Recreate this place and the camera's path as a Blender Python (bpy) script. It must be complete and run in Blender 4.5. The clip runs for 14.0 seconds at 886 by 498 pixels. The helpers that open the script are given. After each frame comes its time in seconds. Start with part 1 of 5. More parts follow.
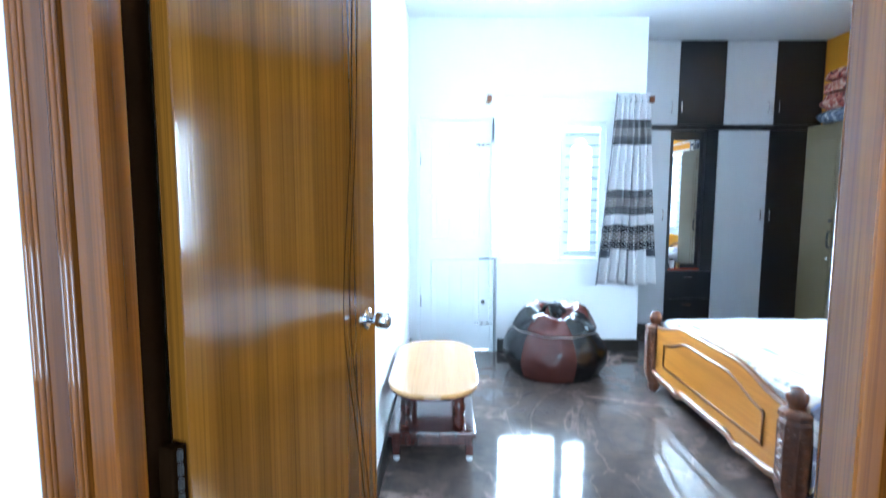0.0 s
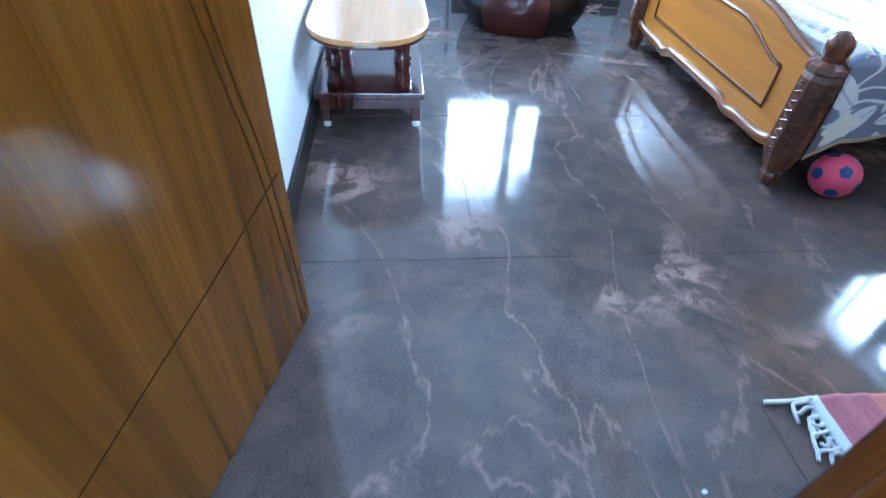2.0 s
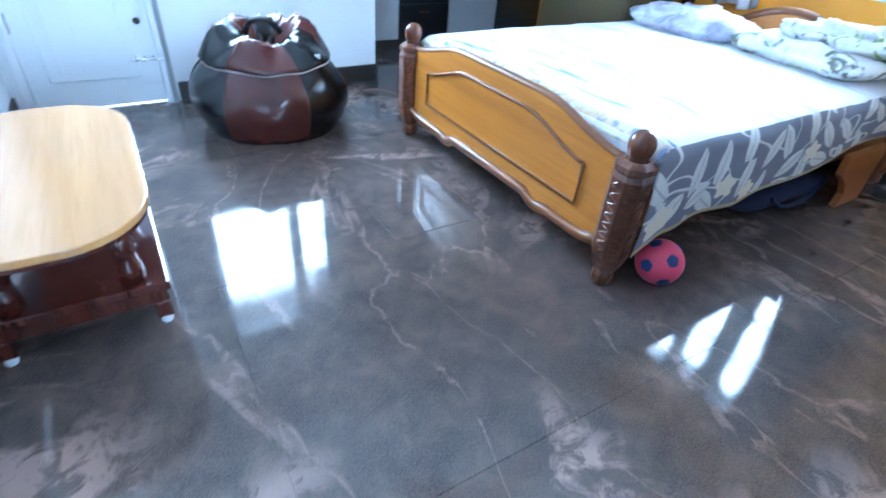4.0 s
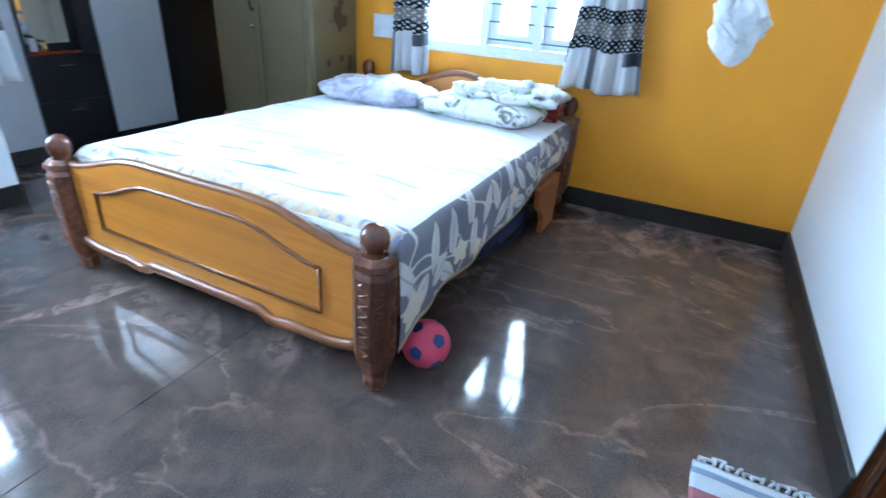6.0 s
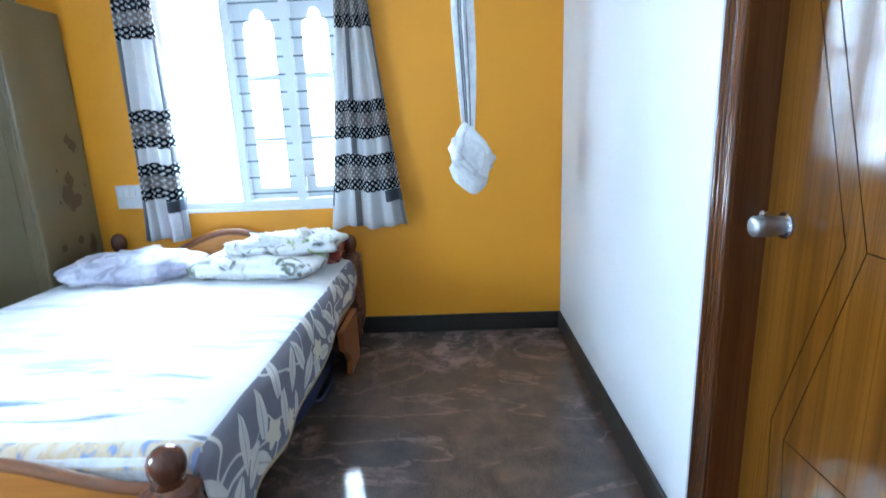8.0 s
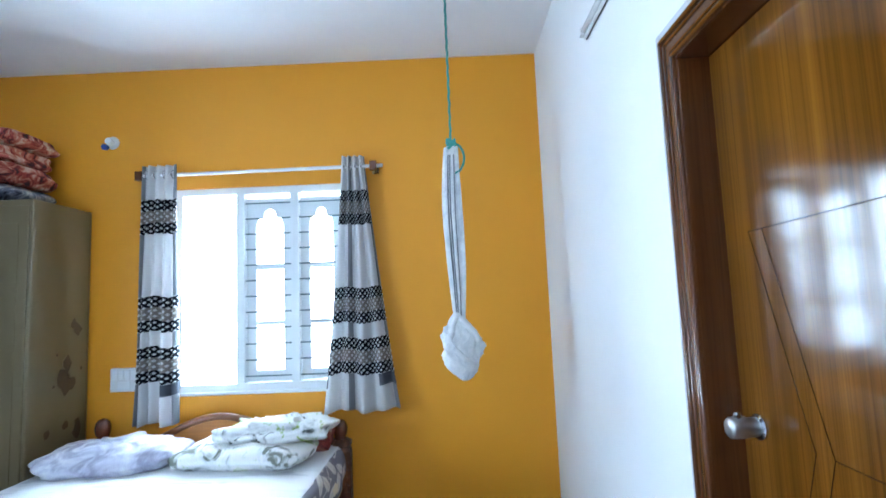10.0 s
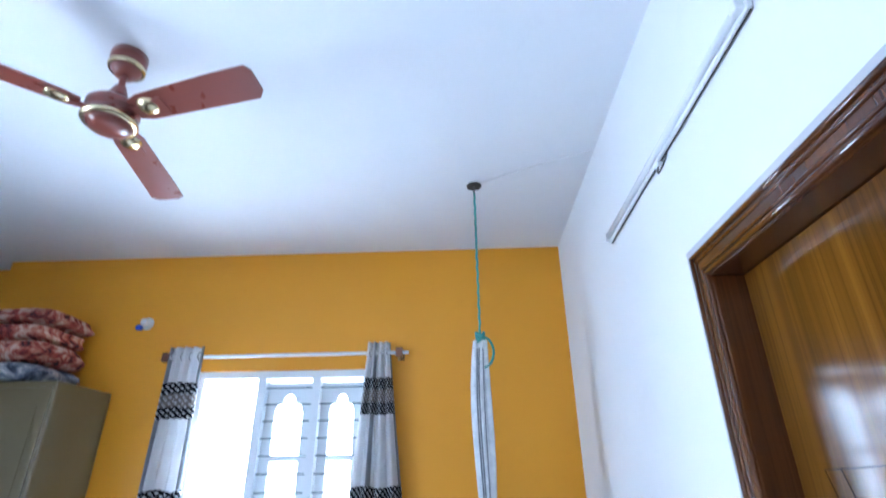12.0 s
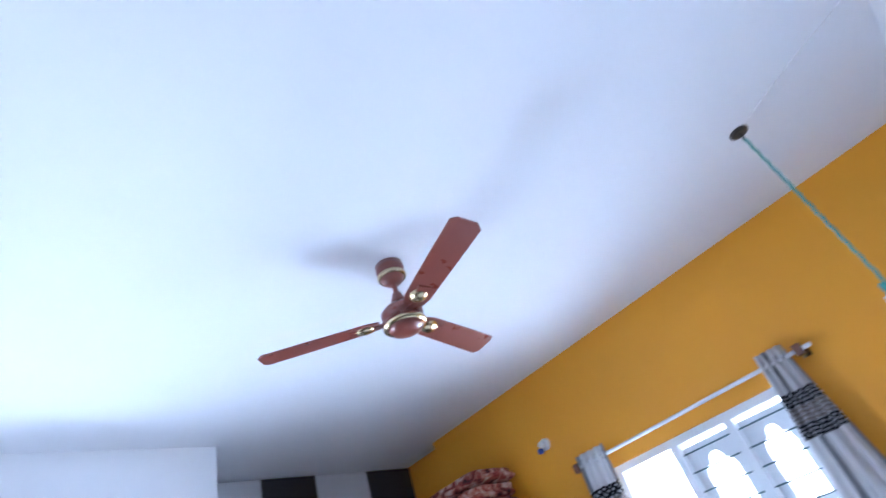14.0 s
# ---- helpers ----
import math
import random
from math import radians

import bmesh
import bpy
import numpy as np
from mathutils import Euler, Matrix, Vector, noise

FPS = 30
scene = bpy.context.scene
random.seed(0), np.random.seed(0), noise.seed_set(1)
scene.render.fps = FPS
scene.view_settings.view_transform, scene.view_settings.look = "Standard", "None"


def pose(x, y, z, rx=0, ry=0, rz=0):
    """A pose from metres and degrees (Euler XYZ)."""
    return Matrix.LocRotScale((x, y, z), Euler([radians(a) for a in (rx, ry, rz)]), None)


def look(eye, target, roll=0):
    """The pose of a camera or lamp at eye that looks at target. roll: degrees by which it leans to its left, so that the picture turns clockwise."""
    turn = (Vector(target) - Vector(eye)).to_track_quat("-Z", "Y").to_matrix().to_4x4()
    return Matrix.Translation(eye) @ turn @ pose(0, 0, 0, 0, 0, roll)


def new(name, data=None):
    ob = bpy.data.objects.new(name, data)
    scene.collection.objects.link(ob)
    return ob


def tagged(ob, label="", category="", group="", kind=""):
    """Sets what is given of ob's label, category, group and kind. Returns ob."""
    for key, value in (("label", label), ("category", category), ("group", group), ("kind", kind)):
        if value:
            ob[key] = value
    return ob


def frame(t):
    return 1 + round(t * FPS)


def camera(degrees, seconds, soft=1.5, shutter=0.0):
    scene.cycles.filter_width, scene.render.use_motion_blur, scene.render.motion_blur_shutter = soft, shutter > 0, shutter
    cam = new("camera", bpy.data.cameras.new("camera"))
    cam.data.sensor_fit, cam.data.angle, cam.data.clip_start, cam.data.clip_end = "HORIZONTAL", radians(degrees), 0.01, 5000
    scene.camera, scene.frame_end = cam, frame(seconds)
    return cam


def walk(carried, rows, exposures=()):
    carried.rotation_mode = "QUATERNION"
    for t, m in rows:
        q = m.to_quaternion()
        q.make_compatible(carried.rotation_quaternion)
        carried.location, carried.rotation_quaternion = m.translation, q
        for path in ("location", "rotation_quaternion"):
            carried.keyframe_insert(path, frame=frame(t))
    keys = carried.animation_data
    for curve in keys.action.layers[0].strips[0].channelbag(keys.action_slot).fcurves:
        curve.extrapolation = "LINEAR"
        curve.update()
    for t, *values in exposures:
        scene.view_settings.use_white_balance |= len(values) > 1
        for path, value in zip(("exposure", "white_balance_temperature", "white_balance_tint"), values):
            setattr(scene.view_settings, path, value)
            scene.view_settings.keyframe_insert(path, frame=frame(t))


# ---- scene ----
cam = camera(81.8, 14.0, 1.5, 0.4)
PATH = [
    (0, (0.323, -0.815, 1.423), (0.311, 1.175, 1.224), 0.1),
    (0.5, (0.305, -0.789, 1.314), (0.331, 1.119, 0.714), 0.6),
    (1, (0.314, -0.682, 1.242), (0.393, 1.030, 0.211), 1.2),
    (1.5, (0.330, -0.493, 1.164), (0.470, 1.079, -0.065), 2.6),
    (2, (0.360, -0.276, 1.130), (0.534, 1.213, -0.194), 3.2),
    (4.3, (0.521, 0.471, 1.171), (1.575, 1.793, 0.103), 4.8),
    (4.5, (0.536, 0.502, 1.170), (1.676, 1.792, 0.151), 4.7),
    (4.6, (0.560, 0.527, 1.182), (1.732, 1.790, 0.171), 4.6),
    (5, (0.616, 0.563, 1.200), (1.934, 1.731, 0.252), 4.0),
    (5.5, (0.689, 0.589, 1.216), (2.166, 1.579, 0.300), 4.0),
    (6, (0.750, 0.621, 1.206), (2.366, 1.383, 0.306), 4.0),
    (6.5, (0.791, 0.632, 1.230), (2.516, 1.151, 0.361), 3.5),
    (7, (0.804, 0.624, 1.255), (2.630, 0.949, 0.506), 1.5),
    (7.5, (0.809, 0.640, 1.285), (2.710, 0.780, 0.680), -0.3),
    (8, (0.811, 0.651, 1.310), (2.757, 0.712, 0.850), -2.4),
    (8.2, (0.797, 0.609, 1.345), (2.754, 0.689, 0.943), -3.9),
    (10.4, (0.714, 0.644, 1.414), (2.688, 0.603, 1.735), -0.9),
    (10.5, (0.720, 0.650, 1.422), (2.689, 0.590, 1.771), -0.6),
    (11, (0.703, 0.649, 1.445), (2.645, 0.548, 1.912), -0.7),
    (11.5, (0.702, 0.667, 1.464), (2.615, 0.666, 2.048), -0.2),
    (12, (0.717, 0.665, 1.504), (2.534, 0.743, 2.338), -0.6),
    (12.5, (0.750, 0.637, 1.535), (2.443, 0.848, 2.580), -7.0),
    (13, (0.802, 0.614, 1.545), (2.324, 1.023, 2.776), -15.6),
    (13.2, (0.787, 0.577, 1.534), (2.252, 1.065, 2.805), -17.4),
    (13.5, (0.783, 0.526, 1.549), (2.185, 1.224, 2.793), -18.5),
    (14, (0.838, 0.555, 1.652), (2.109, 1.569, 2.818), -20.4),
]
EXPOSURES = [(0, 0.92, 5250, 3), (0.7, 0.76, 5250, 6), (1.5, 0.42, 4950, 8), (2.2, 0.66, 4700, 6), (4.5, 0.63, 4850, 4), (5.5, 0.55, 5000, 3), (6.5, 0.44, 5150, 6), (8, 0.31, 5400, 6), (10.5, 0.08, 5500, 7), (12, 0.0, 5400, 13), (14, -0.12, 5450, 20)]
FAN_TURNS = (135.5, 10.5, 256.5)
walk(cam, [(t, look(eye, aim, roll)) for t, eye, aim, roll in PATH], EXPOSURES)

# ---- world and light ----
W = bpy.data.worlds.new("sky")
scene.world = W
W.use_nodes = True
wn = W.node_tree
sky = wn.nodes.new("ShaderNodeTexSky")
sky.sky_type = "NISHITA"
sky.sun_disc = False
sky.sun_elevation, sky.sun_rotation = radians(52), radians(20)
wn.links.new(sky.outputs[0], wn.nodes["Background"].inputs[0])
wn.nodes["Background"].inputs[1].default_value = 0.15

sun = new("sun", bpy.data.lights.new("sun", "SUN"))
sun.data.energy, sun.data.angle, sun.data.color = 3.0, radians(0.5), (1, 0.96, 0.9)
sun.matrix_world = look((10, 14, 16), (9.0, 6.0, 0))


def window_light(name, eye, aim, w, h, watts):
    """Sky light that comes in through a window's opening."""
    lamp = new(name, bpy.data.lights.new(name, "AREA"))
    lamp.data.shape, lamp.data.size, lamp.data.size_y, lamp.data.energy = "RECTANGLE", w, h, watts
    lamp.data.color = SKYLIGHT
    lamp.matrix_world = look(eye, aim)
    return lamp


SKYLIGHT = (0.74, 0.88, 1.0)
window_light("north_window_light", (1.28, 4.09, 1.29), (1.28, 0, 1.0), 0.92, 0.86, 110)
window_light("east_window_light", (4.20, 1.82, 1.5), (0, 1.82, 1.1), 1.02, 1.2, 110)
window_light("corridor_window_light", (0.3, -3.10, 1.5), (0.3, 0, 1.3), 1.6, 1.6, 84)

# ---- materials ----


class Graph:
    """A node material with a few short forms."""

    def __init__(self, name, rough=0.5, metal=0.0, coat=0.0, coat_rough=0.08, spec=0.5):
        self.m = bpy.data.materials.new(name)
        self.m.use_nodes = True
        self.t = self.m.node_tree
        self.b = self.t.nodes["Principled BSDF"]
        self.put("Roughness", rough), self.put("Metallic", metal), self.put("Coat Weight", coat)
        self.put("Coat Roughness", coat_rough), self.put("Specular IOR Level", spec)

    def put(self, socket, v):
        self.set(self.b.inputs[socket], v)

    def set(self, socket, v):
        if isinstance(v, bpy.types.NodeSocket):
            self.t.links.new(v, socket)
        elif isinstance(v, (tuple, list)) and len(v) == 3 and socket.type == "RGBA":
            socket.default_value = (*v, 1)
        else:
            socket.default_value = v

    def coords(self, kind="Object", scale=(1, 1, 1), turn=(0, 0, 0), shift=(0, 0, 0)):
        c, m = self.t.nodes.new("ShaderNodeTexCoord"), self.t.nodes.new("ShaderNodeMapping")
        self.t.links.new(c.outputs[kind], m.inputs[0])
        m.inputs["Scale"].default_value = scale
        m.inputs["Rotation"].default_value = [radians(a) for a in turn]
        m.inputs["Location"].default_value = shift
        return m.outputs[0]

    def noise(self, vec, scale=5.0, detail=4.0, rough=0.55, distort=0.0):
        n = self.t.nodes.new("ShaderNodeTexNoise")
        self.set(n.inputs["Vector"], vec)
        for k, v in (("Scale", scale), ("Detail", detail), ("Roughness", rough), ("Distortion", distort)):
            n.inputs[k].default_value = v
        return n.outputs["Fac"]

    def voronoi(self, vec, scale, out="Distance", feature="F1"):
        n = self.t.nodes.new("ShaderNodeTexVoronoi")
        n.feature = feature
        self.set(n.inputs["Vector"], vec)
        n.inputs["Scale"].default_value = scale
        return n.outputs[out]

    def math(self, op, a, b=0.0, c=0.0):
        n = self.t.nodes.new("ShaderNodeMath")
        n.operation = op
        for s, v in zip(n.inputs, (a, b, c)):
            self.set(s, v)
        return n.outputs[0]

    def split(self, vec):
        n = self.t.nodes.new("ShaderNodeSeparateXYZ")
        self.set(n.inputs[0], vec)
        return n.outputs

    def ramp(self, fac, stops, smooth=False):
        n = self.t.nodes.new("ShaderNodeValToRGB")
        self.set(n.inputs[0], fac)
        e = n.color_ramp.elements
        while len(e) < len(stops):
            e.new(0.5)
        for el, (p, c) in zip(e, stops):
            el.position, el.color = p, (*((c,) * 3 if isinstance(c, (int, float)) else c), 1)
        if smooth:
            n.color_ramp.interpolation = "EASE"
        return n.outputs[0]

    def mix(self, fac, a, b, mode="MIX"):
        n = self.t.nodes.new("ShaderNodeMix")
        n.data_type, n.blend_type = "RGBA", mode
        self.set(n.inputs[0], fac), self.set(n.inputs[6], a), self.set(n.inputs[7], b)
        return n.outputs[2]

    def random(self):
        return self.t.nodes.new("ShaderNodeObjectInfo").outputs["Random"]

    def bump(self, height, strength=0.2, distance=0.01):
        n = self.t.nodes.new("ShaderNodeBump")
        n.inputs["Strength"].default_value, n.inputs["Distance"].default_value = strength, distance
        self.set(n.inputs["Height"], height)
        self.put("Normal", n.outputs[0])


def surface(name, low, high, scale=6.0, rough=0.5, vary=0.1, bump=0.1, stretch=(1, 1, 1), fine=60.0, metal=0.0, coat=0.0, spec=0.5):
    """A plain surface: two tones at a coarse scale, grain and gloss variation at a fine one."""
    g = Graph(name, rough, metal, coat, spec=spec)
    v = g.coords("Object", stretch)
    coarse, grain = g.noise(v, scale, 4), g.noise(v, fine, 3)
    g.put("Base Color", g.mix(g.math("MULTIPLY_ADD", grain, 0.3, g.math("MULTIPLY", coarse, 0.7)), low, high))
    g.put("Roughness", g.math("MULTIPLY_ADD", coarse, vary, rough - vary / 2))
    if bump:
        g.bump(g.math("MULTIPLY_ADD", grain, 0.5, coarse), bump, 0.004)
    return g.m


def wood(name, dark, mid, light, axis=2, rings=14.0, rough=0.25, coat=0.4, along=0.35, bump=0.06, wave=1.0):
    """Varnished wood with its grain along one axis."""
    g = Graph(name, rough, coat=coat)
    s = [rings] * 3
    s[axis] = along
    v = g.coords("Object", s)
    broad = g.noise(v, 0.35, 3, 0.5, 0.4)
    band = g.noise(v, 1.0, 5, 0.6, 0.6)
    pore = g.noise(v, 9.0, 2, 0.6)
    c = g.ramp(g.math("MULTIPLY_ADD", broad, 0.5, g.math("MULTIPLY", band, 0.5)), [(0.30, dark), (0.50, mid), (0.68, light)])
    c = g.mix(g.ramp(pore, [(0.36, 0.35), (0.5, 0.0)]), c, dark)
    g.put("Base Color", c)
    g.put("Roughness", g.math("MULTIPLY_ADD", band, 0.12, rough - 0.06))
    ripple = g.noise(g.coords("Object", (5, 5, 3)), 1.0, 3, 0.5)
    g.bump(g.math("MULTIPLY_ADD", ripple, 6.0 * wave, pore), bump, 0.002)
    return g.m


def paint(name, low, high, rough=0.55):
    """Rolled wall paint: faint patches, roller stipple, a few scuffs."""
    g = Graph(name, rough, spec=0.35)
    v = g.coords("Object")
    patch, stipple = g.noise(v, 1.3, 5, 0.6), g.noise(v, 140, 2)
    scuff = g.ramp(g.noise(v, 3.1, 6, 0.7, 0.5), [(0.62, 0.0), (0.72, 0.12)])
    c = g.mix(patch, low, high)
    g.put("Base Color", g.mix(scuff, c, tuple(k * 0.8 for k in low)))
    g.put("Roughness", g.math("MULTIPLY_ADD", patch, 0.1, rough - 0.05))
    g.bump(g.math("MULTIPLY_ADD", stipple, 0.4, patch), 0.08, 0.003)
    return g.m


def marble():
    """Polished grey-brown stone with pinkish smoky veins."""
    g = Graph("polished_brown_stone", 0.06, spec=0.5)
    v = g.coords("Object")
    cloud, fine, grit = g.noise(v, 1.1, 5, 0.6, 0.8), g.noise(v, 7, 6, 0.65, 0.4), g.noise(v, 170, 3, 0.7)
    base = g.ramp(g.math("MULTIPLY_ADD", fine, 0.6, g.math("MULTIPLY", cloud, 0.4)), [(0.36, (0.041, 0.032, 0.028)), (0.50, (0.076, 0.056, 0.047)), (0.66, (0.134, 0.092, 0.072))])
    base = g.mix(g.ramp(grit, [(0.40, 0.0), (0.70, 0.45)]), base, (0.16, 0.14, 0.135))
    ridge = g.math("ABSOLUTE", g.math("SUBTRACT", g.noise(v, 1.25, 5, 0.5, 1.5), 0.5))
    ridge2 = g.math("ABSOLUTE", g.math("SUBTRACT", g.noise(g.coords("Object", (1.9, 0.8, 1), (0, 0, 25), (3, 1, 0)), 1.0, 6, 0.5, 0.9), 0.5))
    where = g.ramp(g.noise(v, 0.9, 3, 0.5, 0.3), [(0.50, 0.0), (0.60, 1.0)])
    torn = g.ramp(g.noise(v, 11, 6, 0.7, 0.9), [(0.42, 0.15), (0.52, 1.0)])
    edge = g.math("MULTIPLY_ADD", fine, 0.10, g.math("SUBTRACT", ridge, 0.05))
    vein = g.math("MULTIPLY", g.ramp(edge, [(0.028, 1.0), (0.062, 0.0)]), where)
    thin = g.math("MULTIPLY", g.ramp(ridge2, [(0.0, 1.0), (0.013, 0.0)]), 0.44)
    amount = g.math("MULTIPLY", g.math("MAXIMUM", vein, thin), torn)
    g.put("Base Color", g.mix(g.math("MULTIPLY", amount, 0.66), base, (0.42, 0.285, 0.235)))
    g.put("Roughness", g.math("MULTIPLY_ADD", fine, 0.07, 0.035))
    g.bump(fine, 0.012, 0.003)
    return g.m


def print_cloth(name="curtain_cloth"):
    """White curtain cloth with woven bands of dark and grey lozenges; uses the cloth's own metres."""
    g = Graph(name, 0.85, spec=0.2)
    u, v, _ = g.split(g.coords("UV"))
    inside = lambda a, b: g.math("MULTIPLY", g.math("GREATER_THAN", v, a), g.math("LESS_THAN", v, b))
    cell = lambda k, s: g.math("ABSOLUTE", g.math("SUBTRACT", g.math("FRACT", g.math("MULTIPLY", k, s)), 0.5))
    a = cell(u, 9.5)

    def motif(lo, hi):
        b = cell(g.math("SUBTRACT", v, lo), 1 / (hi - lo))
        lozenge = g.math("ABSOLUTE", g.math("SUBTRACT", g.math("ADD", a, b), 0.5))
        cross = g.math("LESS_THAN", g.math("ABSOLUTE", g.math("SUBTRACT", a, b)), 0.11)
        return g.math("MAXIMUM", g.math("LESS_THAN", lozenge, 0.14), cross)

    thread = g.noise(g.coords("UV", (400, 400, 1)), 1.0, 2)
    white = g.mix(thread, (0.72, 0.72, 0.73), (0.84, 0.84, 0.84))
    panel = g.math("LESS_THAN", g.math("FRACT", g.math("MULTIPLY", u, 2.1)), 0.12)
    c = g.mix(g.math("MULTIPLY", panel, 0.75), white, (0.11, 0.12, 0.14))
    for top in (0.22, 0.83, 1.14):
        for lo, hi, ink, ground in ((0.0, 0.07, (0.010, 0.011, 0.016), 0.70), (0.07, 0.148, (0.26, 0.23, 0.21), 0.66), (0.148, 0.218, (0.010, 0.011, 0.016), 0.70)):
            row = g.mix(motif(top + lo, top + hi), (ground,) * 3, ink)
            c = g.mix(inside(top + lo, top + hi), c, row)
    foot = g.math("MULTIPLY", inside(1.36, 1.43), g.math("LESS_THAN", g.math("FRACT", g.math("MULTIPLY", u, 1.3)), 0.25))
    c = g.mix(foot, c, (0.10, 0.11, 0.13))
    g.put("Base Color", c)
    g.put("Subsurface Weight", 0.0)
    g.bump(thread, 0.15, 0.001)
    # the thin weave lets some daylight through
    tr, ms = g.t.nodes.new("ShaderNodeBsdfTranslucent"), g.t.nodes.new("ShaderNodeMixShader")
    g.t.links.new(c, tr.inputs[0])
    ms.inputs[0].default_value = 0.38
    g.t.links.new(g.b.outputs[0], ms.inputs[1]), g.t.links.new(tr.outputs[0], ms.inputs[2])
    g.t.links.new(ms.outputs[0], g.t.nodes["Material Output"].inputs[0])
    return g.m


def leaf_print():
    """Bed sheet: pale top with faint blue-grey strokes, grey border with big pale leaves; uses the cloth's own metres."""
    g = Graph("bed_sheet_cloth", 0.8, spec=0.2)
    v = g.coords("UV")
    _, down, _ = g.split(v)
    leaf = rib = None
    for turn, shift in ((0, 0.0),):
        # one leaf in each cell, turned by the cell's own chance
        w = g.coords("UV", (6.6, 5.6, 1), (0, 0, turn), (shift, shift * 0.7, 0))
        cell = g.t.nodes.new("ShaderNodeTexVoronoi")
        cell.voronoi_dimensions = "2D"
        cell.inputs["Scale"].default_value, cell.inputs["Randomness"].default_value = 1.0, 0.75
        g.t.links.new(w, cell.inputs["Vector"])
        away = g.t.nodes.new("ShaderNodeVectorMath")
        away.operation = "SUBTRACT"
        g.t.links.new(w, away.inputs[0]), g.t.links.new(cell.outputs["Position"], away.inputs[1])
        chance, _, _ = g.split(cell.outputs["Color"])
        spin = g.t.nodes.new("ShaderNodeVectorRotate")
        spin.rotation_type = "Z_AXIS"
        g.t.links.new(away.outputs[0], spin.inputs["Vector"])
        g.t.links.new(g.math("MULTIPLY_ADD", chance, 2.6, -1.3), spin.inputs["Angle"])
        p, q, _ = g.split(spin.outputs[0])
        half = g.math("SUBTRACT", 0.215, g.math("MULTIPLY", g.math("MULTIPLY", q, q), 0.66))
        side = g.math("ABSOLUTE", p)
        d = g.math("LESS_THAN", side, half)
        r = g.math("MULTIPLY", d, g.math("LESS_THAN", side, 0.022))
        leaf = d if leaf is None else g.math("MAXIMUM", leaf, d)
        rib = r if rib is None else g.math("MAXIMUM", rib, r)
    stem = g.math("ABSOLUTE", g.math("SUBTRACT", g.noise(g.coords("UV", (3.2, 5.0, 1)), 1.0, 1, 0.4, 0.6), 0.5))
    leaf = g.math("MAXIMUM", leaf, g.ramp(stem, [(0.008, 1.0), (0.013, 0.0)]))
    shade = g.noise(g.coords("UV", (22, 14, 1), (0, 0, 35)), 1.0, 3)
    leafc = g.mix(g.math("MULTIPLY", rib, 0.6), g.mix(shade, (0.50, 0.49, 0.45), (0.74, 0.73, 0.70)), (0.30, 0.29, 0.30))
    ground = g.mix(g.noise(v, 9, 3), (0.165, 0.162, 0.195), (0.225, 0.22, 0.255))
    border = g.mix(leaf, ground, leafc)
    # a few cream flowers among the leaves
    fl = g.coords("UV", (3.1, 3.4, 1), (0, 0, 0), (0.31, 0.12, 0))
    bud = g.t.nodes.new("ShaderNodeTexVoronoi")
    bud.voronoi_dimensions = "2D"
    bud.inputs["Scale"].default_value, bud.inputs["Randomness"].default_value = 1.0, 0.6
    g.t.links.new(fl, bud.inputs["Vector"])
    off = g.t.nodes.new("ShaderNodeVectorMath")
    off.operation = "SUBTRACT"
    g.t.links.new(fl, off.inputs[0]), g.t.links.new(bud.outputs["Position"], off.inputs[1])
    fx, fy, _ = g.split(off.outputs[0])
    lobes = g.math("SINE", g.math("MULTIPLY", g.math("ARCTAN2", fy, fx), 5.0))
    reach = g.math("SQRT", g.math("ADD", g.math("MULTIPLY", fx, fx), g.math("MULTIPLY", fy, fy)))
    flower = g.math("LESS_THAN", reach, g.math("MULTIPLY_ADD", lobes, 0.030, 0.150))
    _, luck, _ = g.split(bud.outputs["Color"])
    border = g.mix(g.math("MULTIPLY", flower, g.math("GREATER_THAN", luck, 0.45)), border, (0.70, 0.64, 0.50))
    stroke = g.ramp(g.noise(g.coords("UV", (13, 2.0, 1), (0, 0, 3)), 1.0, 4, 0.6, 0.5), [(0.565, 0.0), (0.63, 0.9)])
    near_foot, _, _ = g.split(v)
    stroke = g.math("MULTIPLY", stroke, g.ramp(near_foot, [(0.25, 1.0), (0.60, 0.35)]))
    top = g.mix(stroke, g.mix(g.noise(v, 4, 3), (0.72, 0.73, 0.75), (0.80, 0.80, 0.80)), (0.13, 0.19, 0.27))
    along, _, _ = g.split(v)
    check = g.ramp(g.noise(g.coords("UV", (14, 26, 1)), 1.0, 2, 0.5, 0.6), [(0.40, (0.62, 0.60, 0.55)), (0.55, (0.60, 0.47, 0.28)), (0.66, (0.24, 0.31, 0.52))])
    top = g.mix(g.math("LESS_THAN", along, 0.075), top, check)
    c = g.mix(g.math("GREATER_THAN", down, 0.31), border, top)
    c = g.mix(g.math("LESS_THAN", down, 0.018), c, (0.50, 0.40, 0.22))
    g.put("Base Color", c)
    g.bump(g.noise(v, 300, 2), 0.1, 0.001)
    return g.m


def patch_print(name, colours, scale):
    """Printed cloth in patches of a few colours."""
    g = Graph(name, 0.85, spec=0.2)
    v = g.coords("Object")
    w = g.noise(v, scale, 4, 0.6, 1.2)
    stops = [(0.38 + 0.26 * i / max(1, len(colours) - 1), c) for i, c in enumerate(colours)]
    g.put("Base Color", g.ramp(w, stops))
    g.bump(g.noise(v, 40, 4), 0.25, 0.006)
    return g.m


